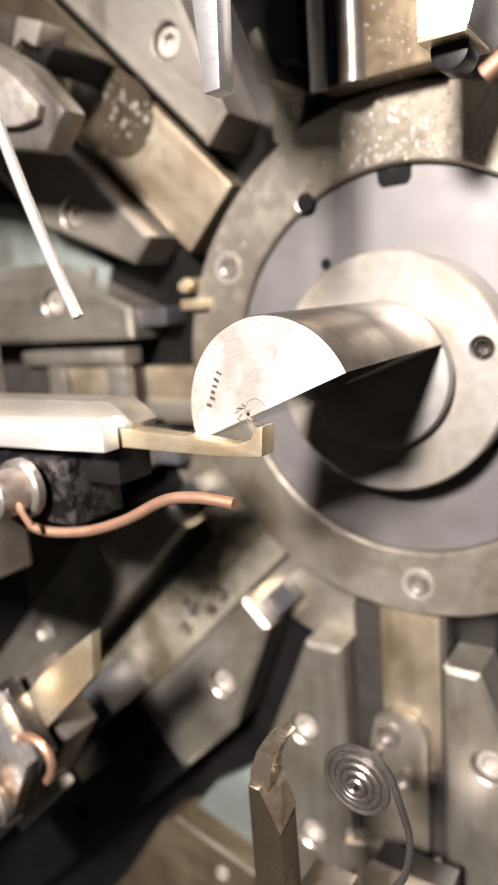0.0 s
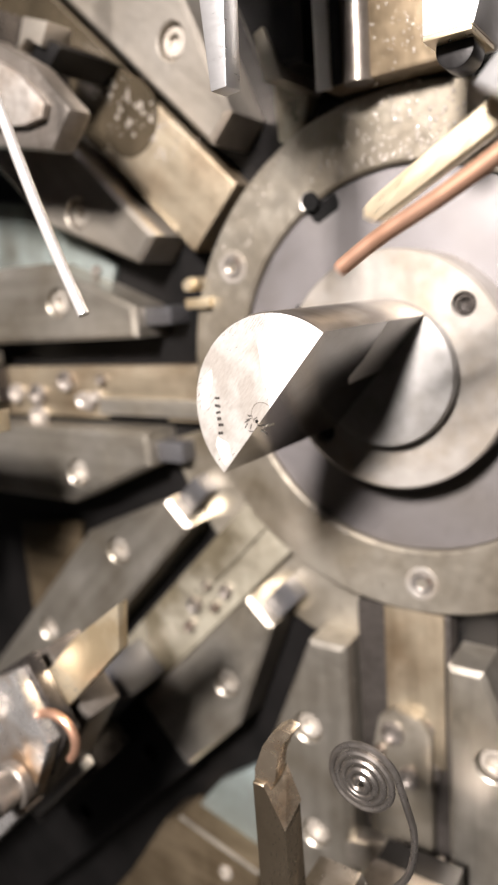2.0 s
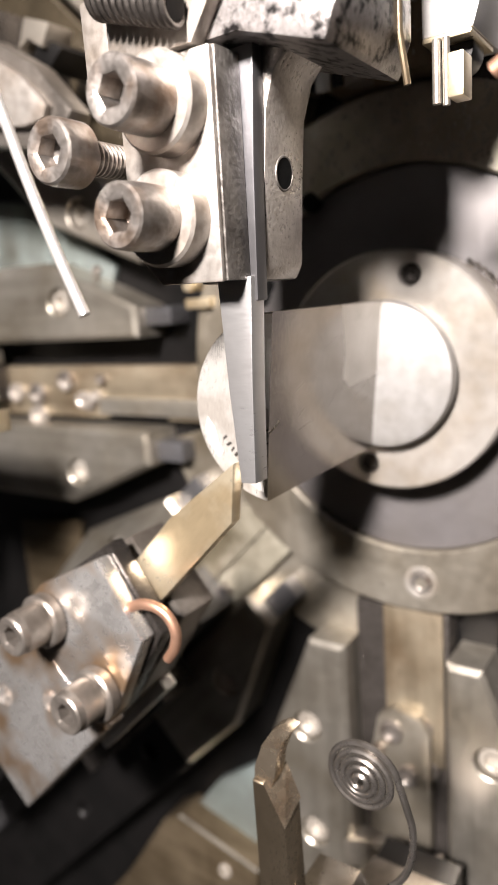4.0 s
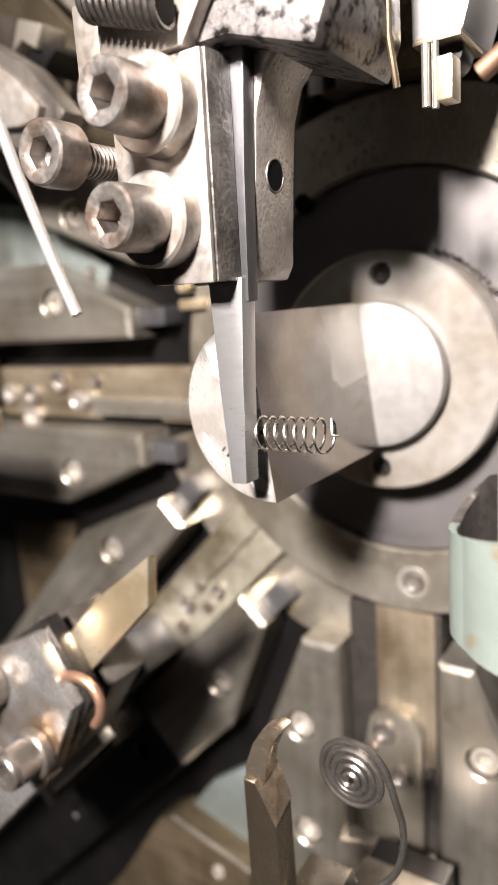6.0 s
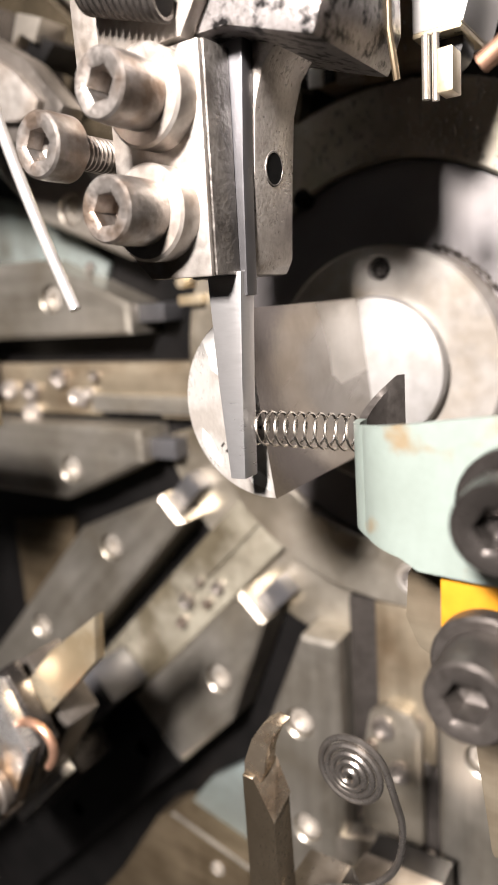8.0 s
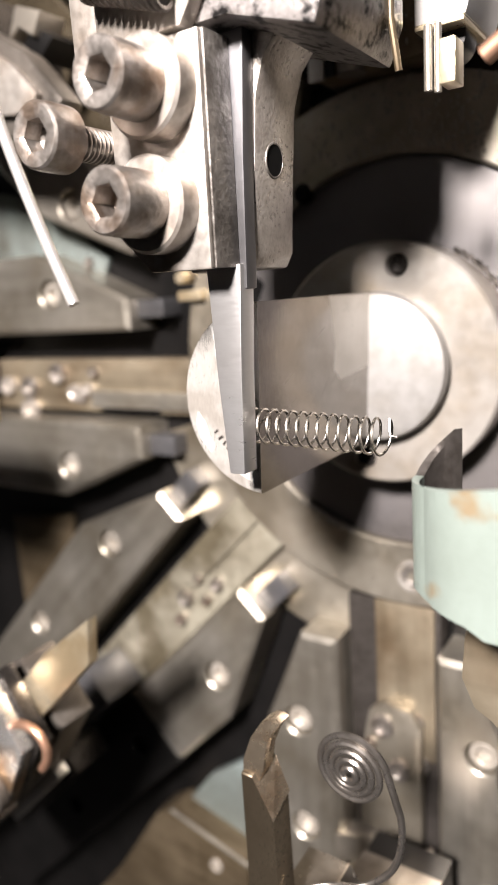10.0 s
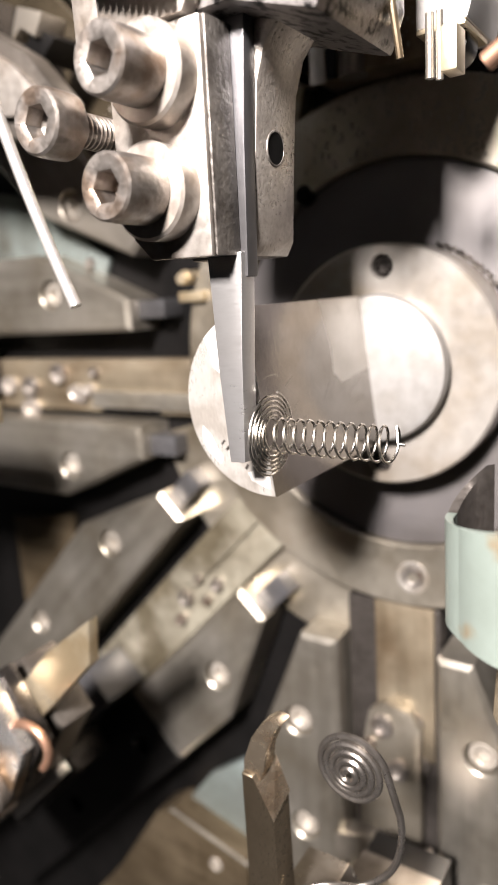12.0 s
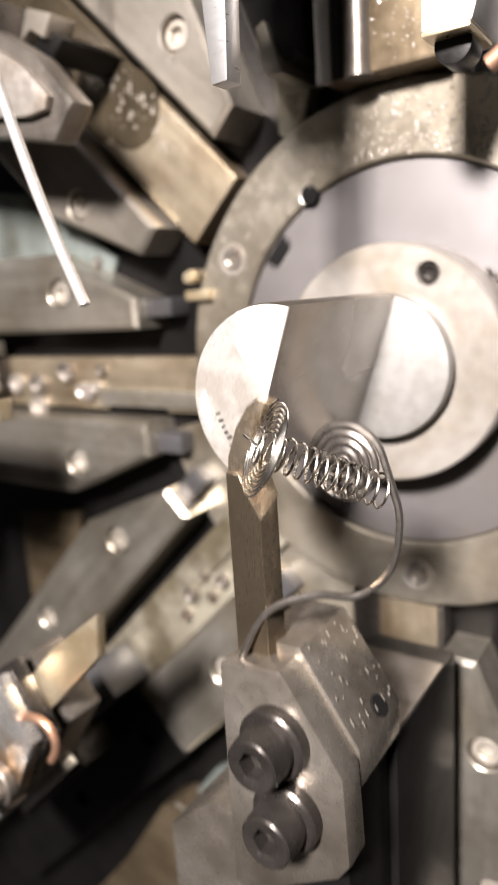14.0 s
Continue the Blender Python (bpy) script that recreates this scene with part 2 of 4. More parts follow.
def box(x0, x1, y0, y1, z0, z1, bevel=0.4, bm=None):
    return prism([(x0, z0), (x1, z0), (x1, z1), (x0, z1)], y0, y1, bevel, bm)


def circle(cx, cz, r, n, turn=0.0):
    return [(cx + r * math.cos(2 * math.pi * i / n + turn), cz + r * math.sin(2 * math.pi * i / n + turn)) for i in range(n)]


def pierced(outer, holes, y0, y1, bm=None, chamfer=0.5):
    """A plate with front at y0 (towards the viewer) and back at y1, and round holes (x, z, radius, depth)."""
    b = bmesh.new()

    def loop(pts, y):
        vs = [b.verts.new((x, y, z)) for x, z in pts]
        return vs, [b.edges.new((vs[i], vs[(i + 1) % len(vs)])) for i in range(len(vs))]

    def wall(p, q):
        for i in range(len(p)):
            j = (i + 1) % len(p)
            b.faces.new((p[i], p[j], q[j], q[i]))

    cx, cz = sum(p[0] for p in outer) / len(outer), sum(p[1] for p in outer) / len(outer)
    inner = []
    n = len(outer)
    for i in range(n):
        p, q, s = Vector(outer[i - 1]), Vector(outer[i]), Vector(outer[(i + 1) % n])
        a, c = (q - p).normalized(), (s - q).normalized()
        na, nc = Vector((-a.y, a.x)), Vector((-c.y, c.x))
        if na.dot(Vector((cx, cz)) - q) < 0 and nc.dot(Vector((cx, cz)) - q) < 0:
            na, nc = -na, -nc
        d = (na + nc) / max(1 + na.dot(nc), 0.3)
        inner.append((q.x + d.x * chamfer, q.y + d.y * chamfer))
    front, edges = loop(inner, y0)
    shoulder, _ = loop(outer, y0 + chamfer)
    rear, rear_edges = loop(outer, y1)
    wall(front, shoulder)
    wall(shoulder, rear)
    b.faces.new(rear)
    for hx, hz, hr, depth in holes:
        seg = 20
        o, e = loop(circle(hx, hz, hr, seg), y0)
        i1, _ = loop(circle(hx, hz, hr * 0.92, seg), y0 + 0.35)
        i2, _ = loop(circle(hx, hz, hr * 0.92, seg), y0 + depth)
        wall(o, i1)
        wall(i1, i2)
        b.faces.new(i2)
        edges += e
    bmesh.ops.triangle_fill(b, edges=edges, use_beauty=True, use_dissolve=False)
    return join(bm, b)


def disc(r, y0, y1, bevel=0.6, seg=96, bm=None, cx=0, cz=0):
    return prism(circle(cx, cz, r, seg), y0, y1, bevel, bm)


def ringed(r0, r1, y0, y1, seg=96, bm=None, chamfer=0.5, span=None):
    """A ring, or the arc of one within a span of degrees, between two radii, with broken edges."""
    b = bmesh.new()
    prof = [(r0, y1), (r0, y0 + chamfer), (r0 + chamfer, y0), (r1 - chamfer, y0), (r1, y0 + chamfer), (r1, y1)]
    rows = [[b.verts.new((r * math.cos(a), y, r * math.sin(a))) for r, y in prof] for a in (np.radians(np.linspace(*span, seg)) if span else np.linspace(0, 2 * math.pi, seg, endpoint=False))]
    if span:
        b.faces.new(rows[0])
        b.faces.new(rows[-1])
    for i in range(seg - 1 if span else seg):
        p, q = rows[i], rows[(i + 1) % seg]
        for j in range(len(prof)):
            k = (j + 1) % len(prof)
            b.faces.new((p[j], p[k], q[k], q[j]))
    return join(bm, b)


def sweep(path, r, seg=10, bm=None, close=True):
    """A round bar along a path."""
    b = bmesh.new()
    pts = [Vector(p) for p in path]
    up, rows = None, []
    for i, p in enumerate(pts):
        d = (pts[min(i + 1, len(pts) - 1)] - pts[max(i - 1, 0)]).normalized()
        if up is None:
            up = d.orthogonal().normalized()
        up = (up - d * up.dot(d)).normalized()
        side = d.cross(up)
        rows.append([b.verts.new(p + (up * math.cos(a) + side * math.sin(a)) * r) for a in np.linspace(0, 2 * math.pi, seg, endpoint=False)])
    for p, q in zip(rows, rows[1:]):
        for j in range(seg):
            b.faces.new((p[j], p[(j + 1) % seg], q[(j + 1) % seg], q[j]))
    if close:
        b.faces.new(rows[0])
        b.faces.new(rows[-1])
    bmesh.ops.recalc_face_normals(b, faces=b.faces)
    return join(bm, b)


def curve_through(points, steps=8):
    """A smooth path through a few points."""
    ps = [Vector(p) for p in points]
    ps = [2 * ps[0] - ps[1]] + ps + [2 * ps[-1] - ps[-2]]
    out = []
    for i in range(1, len(ps) - 2):
        for k in range(steps):
            t = k / steps
            a, b, c, d = ps[i - 1], ps[i], ps[i + 1], ps[i + 2]
            out.append(0.5 * (2 * b + (c - a) * t + (2 * a - 5 * b + 4 * c - d) * t * t + (3 * b - a - 3 * c + d) * t ** 3))
    return out + [ps[-2]]


def cap_screw_head(x, y, z, r=4.2, h=5.0, knurl=True, bm=None, across=0.52):
    """A socket head, its face at y looking to -y, with a real hexagonal recess and a knurled side."""
    b = bmesh.new()
    n = 120

    def row(radius, yy, wob=0.0):
        return [b.verts.new((x + (radius + (wob if i % 2 else -wob)) * math.cos(2 * math.pi * i / n), yy, z + (radius + (wob if i % 2 else -wob)) * math.sin(2 * math.pi * i / n))) for i in range(n)]

    def hexrow(k, yy):
        out = []
        for i in range(n):
            a = 2 * math.pi * i / n
            w = (a % (math.pi / 3)) - math.pi / 6
            rad = r * across * k * math.cos(math.pi / 6) / math.cos(w)
            out.append(b.verts.new((x + rad * math.cos(a), yy, z + rad * math.sin(a))))
        return out

    k = 0.06 * r / 4.2 * knurl
    rows = [row(r, y + h), row(r, y + h * 0.86, k), row(r, y + h * 0.3, k), row(r * 0.99, y + h * 0.24), row(r * 0.97, y + 0.35), row(r * 0.90, y), row(r * 0.62, y), hexrow(1.0, y + 0.3), hexrow(1.0, y + h * 0.55), hexrow(0.05, y + h * 0.68)]
    for p, q in zip(rows, rows[1:]):
        for i in range(n):
            b.faces.new((p[i], p[(i + 1) % n], q[(i + 1) % n], q[i]))
    b.faces.new(rows[-1])
    b.faces.new(rows[0])
    return join(bm, b)


def add_screw(parent, x, y, z, r=4.2, h=5.0, washer=0.0, shank=0.0, material=None, label="", knurl=True):
    s = part("cap_screw", cap_screw_head(x, y, z, r, h, knurl), material or SCREW, parent, label)
    if washer:
        b = ringed(r * 0.55, r * 1.32, 0, washer, 48, None, 0.4)
        bmesh.ops.translate(b, verts=b.verts, vec=(x, y + h + 0.05, z))
        part("washer", b, material or SCREW, s)
    if shank:
        b = bmesh.new()
        turns, rr = int(shank / 0.8), r * 0.55
        for i in range(turns):
            c = ringed(0.3, rr, 0, 0.5, 24, None, 0.2)
            bmesh.ops.translate(c, verts=c.verts, vec=(x, y + h + i * 0.8, z))
            join(b, c)
            c = ringed(0.3, rr * 0.86, 0, 0.32, 24, None, 0.05)
            bmesh.ops.translate(c, verts=c.verts, vec=(x, y + h + i * 0.8 + 0.49, z))
            join(b, c)
        part("thread", b, material or SCREW, s)
    return s


# ---- setting: the hall, closed round the machine ----
def room_wall(name, x0, x1, y0, y1, z0, z1, mat, label, cat):
    return tagged(part(name, box(x0, x1, y0, y1, z0, z1, 0), mat), label, cat, kind="structure")


room_wall("floor", -2500, 2500, -3500, 1500, -1300, -1200, CONCRETE, "grey concrete floor of the workshop", "floor")
room_wall("ceiling", -2500, 2500, -3500, 1500, 2300, 2400, PLASTER, "pale painted workshop ceiling", "ceiling")
room_wall("wall_north", -2500, 2500, 1500, 1600, -1200, 2300, PLASTER, "grey painted workshop wall", "wall")
room_wall("wall_south", -2500, 2500, -3600, -3500, -1200, 2300, PLASTER, "grey painted workshop wall", "wall")
room_wall("wall_east", 2500, 2600, -3500, 1500, -1200, 2300, PLASTER, "grey painted workshop wall", "wall")
room_wall("wall_west", -2600, -2500, -3500, 1500, -1200, 2300, PLASTER, "grey painted workshop wall", "wall")

# the machine's front plate
front = thing("machine_front", at(0, 16, 0), "oily dark steel front plate of a spring forming machine", "machine", kind="structure")
part("face_plate", box(-330, 330, -6, 30, -330, 330, 2), BLACK, front)
pedestal = thing("machine_body", at(0, 46, -330), "painted cast body of the spring forming machine", "machine", kind="structure")
part("casing", box(-340, 340, 0.5, 600, -869, 680, 6), BLUEPAINT, pedestal)


# ---- the fixed flange ring ----
ring = thing("flange_ring", at(0, 0.5, 0), "oil-wet steel ring round the quill, held by socket screws", "flange ring")
part("ring", ringed(41.9, 57, 0.4, 9.2, 128, None, 0.6), RING, ring)
for a in (-86.5, 33.5, 150.0):
    x, z = 49.6 * math.cos(radians(a)), 49.6 * math.sin(radians(a))
    b = ringed(2.7, 4.0, 0.1, 0.6, 40, None, 0.2)
    bmesh.ops.translate(b, verts=b.verts, vec=(x, 0, z))
    part("counterbore", b, BOSS, ring)
    part("cap_screw", cap_screw_head(x, -0.2, z, 2.6, 2.0, False), SCREW, ring)
part("notch", disc(2.2, 0.3, 3.4, 0.2, 24), VOID, ring).matrix_basis = at(-20.9, 0, 37.2)
part("notch_rim", sweep([(-20.9 + 2.3 * math.cos(a), 0.5, 37.2 + 2.3 * math.sin(a)) for a in np.linspace(radians(110), radians(235), 16)], 0.3, 8), BOSS, ring, "bright worn edge of the notch")

part("bed_ring", ringed(57.2, 77, 6.6, 9.6, 64, None, 0.6, (196, 272)), RING, ring, "oily grey bed round the ring")
fitting = thing("grease_fitting", at(-55.5, -1.0, 18.8), "small bright brass grease fitting beside the ring", "fitting")
part("stem", disc(1.7, 0.5, 7.6, 0.2, 24, None, 0, 3.0), BRASS, fitting)
part("cap", disc(1.5, -1.0, 2.0, 0.4, 24, None, 0, 2.6), BRASS, fitting)
part("elbow", box(-1.6, 6.0, -0.4, 7.6, -3.2, -0.6, 0.5), BRASS, fitting)

# ---- the rotating quill with its flange and boss ----
quill = thing("wire_quill", at(0, 0, 0), "ground half-round steel wire quill on a round turning flange", "quill")
part("flange_disc", disc(41.7, 2.6, 9.2, 0.3, 128), FLANGE, quill, "smooth grey turned disc")
HOLE_TURN = -8.4
for a in (HOLE_TURN + 77,):
    b = prism([(-2.8, -2.4), (2.8, -2.4), (3.7, -1.2), (3.9, 1.2), (-3.9, 1.2), (-3.7, -1.2)], 2.45, 6.0, 0.25)
    o = part("keyway", b, VOID, quill)
    o.matrix_basis = at(40.2 * math.cos(radians(a)), 0, 40.2 * math.sin(radians(a)), 0, -a + 90, 0)
holes = [(20.3 * math.cos(radians(HOLE_TURN + k)), 20.3 * math.sin(radians(HOLE_TURN + k)), 2.5, 2.2) for k in (0, 180)]
boss = part("boss", pierced(circle(0, 0, 24.9, 96), holes, -7.5, 4.6), BOSS, quill, "bright turned collar with two screw holes")
part("oil_hole", disc(1.3, 2.5, 6.0, 0.1, 20), VOID, quill).matrix_basis = at(29.2 * math.cos(radians(104)), 0, 29.2 * math.sin(radians(104)))
for hx, hz, _, _ in holes:
    part("set_screw", cap_screw_head(hx, -6.4, hz, 2.15, 1.5, False, None, 0.62), DARK, boss)
b = bmesh.new()
rng = random.Random(9)
for k in range(30):
    a, r = radians(-27 - 36 * k / 29), 25.7 + rng.uniform(-0.3, 0.4)
    x, z, w = r * math.cos(a), r * math.sin(a), rng.uniform(0.4, 0.7)
    disc(w, 2.25, 2.7, 0.1, 10, b, x, z)
part("grease_smear", b, DARK, quill, "dark grease smeared along the collar")
# full round root
part("root", disc(15.1, -12.0, -7.4, 2.2, 96), ROOT, quill)


FLAT_Z = 0.7


def half_round():
    """The working half: material above the flat, drawn out to the tip."""
    n = 48
    a0 = math.asin(FLAT_Z / 15.0)
    b = bmesh.new()
    rows = [[b.verts.new((15 * k * math.cos(a), y, max(15 * k * math.sin(a), FLAT_Z))) for a in np.linspace(a0, math.pi - a0, n)] for y, k in ((-11.8, 1.0), (-52.6, 1.0), (-53.0, 0.985))]
    for p, q in zip(rows, rows[1:]):
        for i in range(n - 1):
            b.faces.new((p[i], p[i + 1], q[i + 1], q[i]))
    b.faces.new(rows[0])
    return b


part("half_round_shank", half_round(), QUILL, quill)
b = bmesh.new()
b.faces.new([b.verts.new((x, y, FLAT_Z)) for x, y in ((14.984, -11.8), (-14.984, -11.8), (-14.984, -52.6), (-14.759, -53.0), (14.759, -53.0), (14.984, -52.6))])
part("flat_face", b, FLAT, quill, "lapped flat with fine scratches", False)


# the lit root mirrored in the flat, put in as a paler patch
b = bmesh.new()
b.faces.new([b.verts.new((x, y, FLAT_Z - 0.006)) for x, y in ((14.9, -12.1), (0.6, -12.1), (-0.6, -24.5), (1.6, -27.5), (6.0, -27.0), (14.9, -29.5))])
part("reflection_patch", b, PATCH, quill, "paler corner of the flat, the root's reflection painted in", False)
rng = random.Random(11)
for k in range(26):
    x, y, ln, turn = rng.uniform(-13, 13), rng.uniform(-50, -16), rng.uniform(0.6, 2.6), rng.gauss(62, 14)
    part("scratch", prism([(-ln, -0.03), (ln, -0.03), (ln, 0.03), (-ln, 0.03)], -0.006, 0.004, 0), SIDE if k % 2 else MIDSTEEL, quill).matrix_basis = at(x, y, FLAT_Z, 90, 0, turn)


def tip_patch(corners, arc=None, y=-53.0):
    """A patch of the end face; arc gives the degrees of rim that close it."""
    b = bmesh.new()
    pts = [(14.78 * math.cos(radians(d)), max(14.78 * math.sin(radians(d)), FLAT_Z)) for d in (np.linspace(*arc, 32) if arc else ())] + list(corners)
    b.faces.new([b.verts.new((x, y, z)) for x, z in pts])
    return b


part("tip_face", tip_patch([(-0.2, FLAT_Z), (1.6, 2.4), (2.6, 4.4), (4.6, 6.4), (6.6, 8.6), (8.8, 8.8)], (40, 177.3)), TIPFACE, quill, "scratched grey ground end face", False)
# lies level with the tip face; the lamp's reflection is in its paler colour
part("lit_facet", tip_patch([(8.8, 8.8), (6.6, 8.6), (4.6, 6.4), (2.6, 4.4), (1.6, 2.4), (-0.2, FLAT_Z)], (2.7, 40)), TIPBRIGHT, quill, "ground facet with its bright reflection painted on", False)
part("pale_patch", tip_patch([(-9.2, 10.2), (-8.0, 9.4), (-6.6, 10.4), (-4.2, 11.2), (-2.6, 12.6), (-4.6, 13.0), (-7.0, 12.2)], None, -53.006), TIPBRIGHT, quill, "pale patch on the end face", False)
part("pale_patch", tip_patch([(-13.6, 1.4), (-11.8, 1.2), (-10.2, 3.0), (-10.8, 5.2), (-12.2, 4.6)], None, -53.006), TIPBRIGHT, quill, "pale patch on the end face", False)
rng = random.Random(3)
for k in range(6):
    w = rng.uniform(0.15, 0.3)
    part("stamp_mark", box(-0.55, rng.uniform(0.2, 0.6), -53.03, -52.9, -w, w, 0), MIDSTEEL, quill).matrix_basis = at(-5.6 - 0.8 * k + rng.uniform(-0.2, 0.2), 0, 9.0 - 0.78 * k, 0, 46 - rng.uniform(-10, 10), 0)
for k in range(9):
    x, z, d = -6.4 + rng.uniform(0, 3.4), 0.9 + rng.uniform(0, 1.7), rng.uniform(-70, 70)
    part("chip_mark", box(-rng.uniform(0.3, 0.8), 0.3, -53.03, -52.9, -0.08, 0.08, 0), MIDSTEEL, quill).matrix_basis = at(x, 0, z, 0, d, 0)
part("insert_rim", sweep([(-1.9 + 2.0 * math.cos(a), -53.0, 0.9 + 2.2 * math.sin(a)) for a in np.linspace(0.1, math.pi * 0.92, 24)], 0.06, 6), SIDE, quill)
part("wire_stub", sweep([(-3.5, -52.6, 1.2), (-3.5, -53.3, 0.5), (-2.5, -53.5, -0.6), (-1.2, -53.6, -1.5)], 0.19, 8), SPRINGWIRE, quill, "short bright wire end")
part("wire_outlet", sweep([(-3.4, -52.4, 1.2), (-3.4, -53.04, 1.2)], 0.32, 16), BLACK, quill)


# ---- slides round the face ----
def slide_plate(angle, u_in, u_end, r_end, screws, mat=PLATE, front=-3.0, far=250, label="grey steel guide bar with a sloping end and sunk screw"):
    s = 1 if u_end > u_in else -1
    u_out = u_end + s * 14
    poly = [(r_end, u_in), (r_end, u_end), (r_end + 14 / 0.42, u_out), (far, u_out), (far, u_in)]
    t = thing("guide_plate", radial(angle), label, "guide plate", "guide plates round the quill")
    part("plate", pierced(poly, [(r, u, 4.4, 4.0) for r, u in screws], front, 9.9, None, 1.1), mat, t)
    if angle in (180, 225):
        a, c = sorted((u_in + (u_end - u_in) * 0.35, u_end - s * 0.6))
        part("tongue", box(r_end - 9, r_end + 0.5, front + 4.5, 9.9, a, c, 0.5), SLATE, t)
    for r, u in screws:
        part("cap_screw", cap_screw_head(r, front + 1.1, u, 3.4, 2.6, False, None, 0.56), DULL, t)
    return t


slide_plate(135, -6.7, -15.2, 67, [(90, -17.3)], STEEL, -5.0, label="pale steel guide bar with a pointed end and sunk screw")
slide_plate(135, 20.3, 29.2, 69, [(93.6, 33.0)], STEEL, -4.0)
slide_plate(180, -8.9, -17.4, 73.6, [(103, -19.9)])
slide_plate(180, 17.3, 27.0, 74, [(103.5, 31.0)])
slide_plate(225, -13.0, -23.2, 74, [(102, -25.4), (153, -28)])
lower_plate = slide_plate(225, 11.5, 21.8, 73.5, [(100, 24.6)], far=137)
part("rail", pierced([(135, 11.2), (270, 11.2), (270, 36.2), (135, 36.2)], [(147, 24.8, 3.4, 3.0), (198, 25.2, 3.4, 3.0)], -3.2, 9.8, None, 0.1), BLACK, lower_plate, "black rail with screw holes")
slide_plate(270, -15.6, -25.8, 68.5, [(94, -27.5), (126, -27)])
slide_plate(270, 9.6, 17.7, 66.6, [(88.6, 19.9), (126, 22)])
slide_plate(90, 16.5, 26.0, 63, [(120, 28)], BLACK, -8.0, label="blackened steel guide plate over the ring")


def ram(angle, centre, width, r0, front, mat, label, strip=None, bolts=()):
    t = thing("slide_ram", radial(angle), label, "slide", "slides round the quill")
    part("bar", box(r0, 215, front, 9.8, centre - width / 2, centre + width / 2, 1.0), mat, t)
    if strip:
        part("strip", box(r0 - 0.3, r0 + 40, front - 1.2, front + 0.01, centre + strip[0], centre + strip[1], 0.3), strip[2], t)
    for r, u, rad in bolts:
        part("bolt", cap_screw_head(r, front - 2.0, centre + u, rad, 2.2, False), SCREW, t)
    return t


ram(135, 8.0, 20.5, 60, 2.0, BROWN, "brown oil-beaded steel slide bar")
part("oil_pool", disc(9.6, 1.75, 2.2, 0.2, 48, None, 97, 5.4), POOL_SHADE, bpy.data.objects["slide_ram"])
# dark sheet for the shadow over the bar's oily upper end
part("shaded_oily_end", prism([(103, -2.1), (215, -2.1), (215, 18.1), (101, 18.1), (99, 15.5), (106, 9), (107, 3)], 1.8, 2.1, 0.1), POOL_SHADE, bpy.data.objects["slide_ram"], "oily end of the bar, darkened with painted shade")
ram(180, 7.4, 16, 58, 5.0, BROWN, "oily worn slide bar between guide plates", (1.5, 6.5, PLATE), ((102, 3.0, 2.6), (112, -3.5, 3.2), (126, 1.0, 3.6), (96, -4.0, 1.6)))
left_ram = bpy.data.objects["slide_ram.001"]
for x, z, r in ((126.5, 15.6, 3.4), (104.4, 9.7, 2.6), (110.7, 4.9, 1.8), (136, 8, 3.0), (99, 8.4, 1.6)):
    part("bolt", cap_screw_head(x, 2.6, z, r, 2.6, False), OILED, left_ram)
part("slot", box(72, 95, 4.7, 5.4, 11.2, 15.2, 0.1), BLACK, left_ram)
bed_plate = thing("bed_plate", at(0, 8, 0), "olive oily bed plate behind the guide bars", "plate")
part("plate", prism([(-150, -56), (-118, -52), (-121, -72), (-150, -94)], 0, 1.9, 0.4), RUSSET, bed_plate)
ram(225, 1.6, 18, 58, 4.0, BED, "oily worn slide bar between guide plates", (-8, 0, BED), ((84, 4.0, 2.0), (91, 5.0, 1.4), (97, 0.0, 2.6), (104, 3.5, 1.8), (88, -1.0, 1.5)))
ram(270, -3.0, 23.5, 57.6, 3.0, MIDSTEEL, "brown-stained slide bar with a dark side", (-4, 10.6, BROWN), ((88, 5.0, 3.0), (99, 7.0, 2.6), (95, 1.5, 1.6)))
# light on the black plate's bevel, put in as a piece of paler steel
lit_bevel = thing("lit_bevel", at(0, 0, 0), "lit bevel end of the black guide plate, made of paler steel", "block")
part("block", prism([(-26.4, 70), (-24.6, 60.6), (-20.2, 60.0), (-21.5, 64), (-24.2, 71)], -9.4, 9.0, 0.4), PLATE, lit_bevel)
bed_wedge = thing("bed_wedge", at(0, 0, 0), "grey oily wedge of the bed above the ring", "plate")
part("wedge", prism([(-31, 65), (-21, 63), (-23.5, 53.2), (-28.4, 51.0), (-30.5, 52)], 5.0, 9.8, 0.6), BED, bed_wedge)
upper_ram = ram(90, 0.5, 26, 57, -6.0, RUSSET, "brown patinated slide bar with oil beads", (10.1, 13.4, POLISH))
# raised black strip that stands in for the shade in the gap
part("groove", box(57.2, 215, -6.4, -5.5, 8.3, 10.5, 0.1), BLACK, upper_ram)
part("round_edge", sweep([(56.8, -5.2, 5.2), (215, -5.2, 5.2)], 2.9, 32), SIDE, upper_ram, "polished round edge bar")


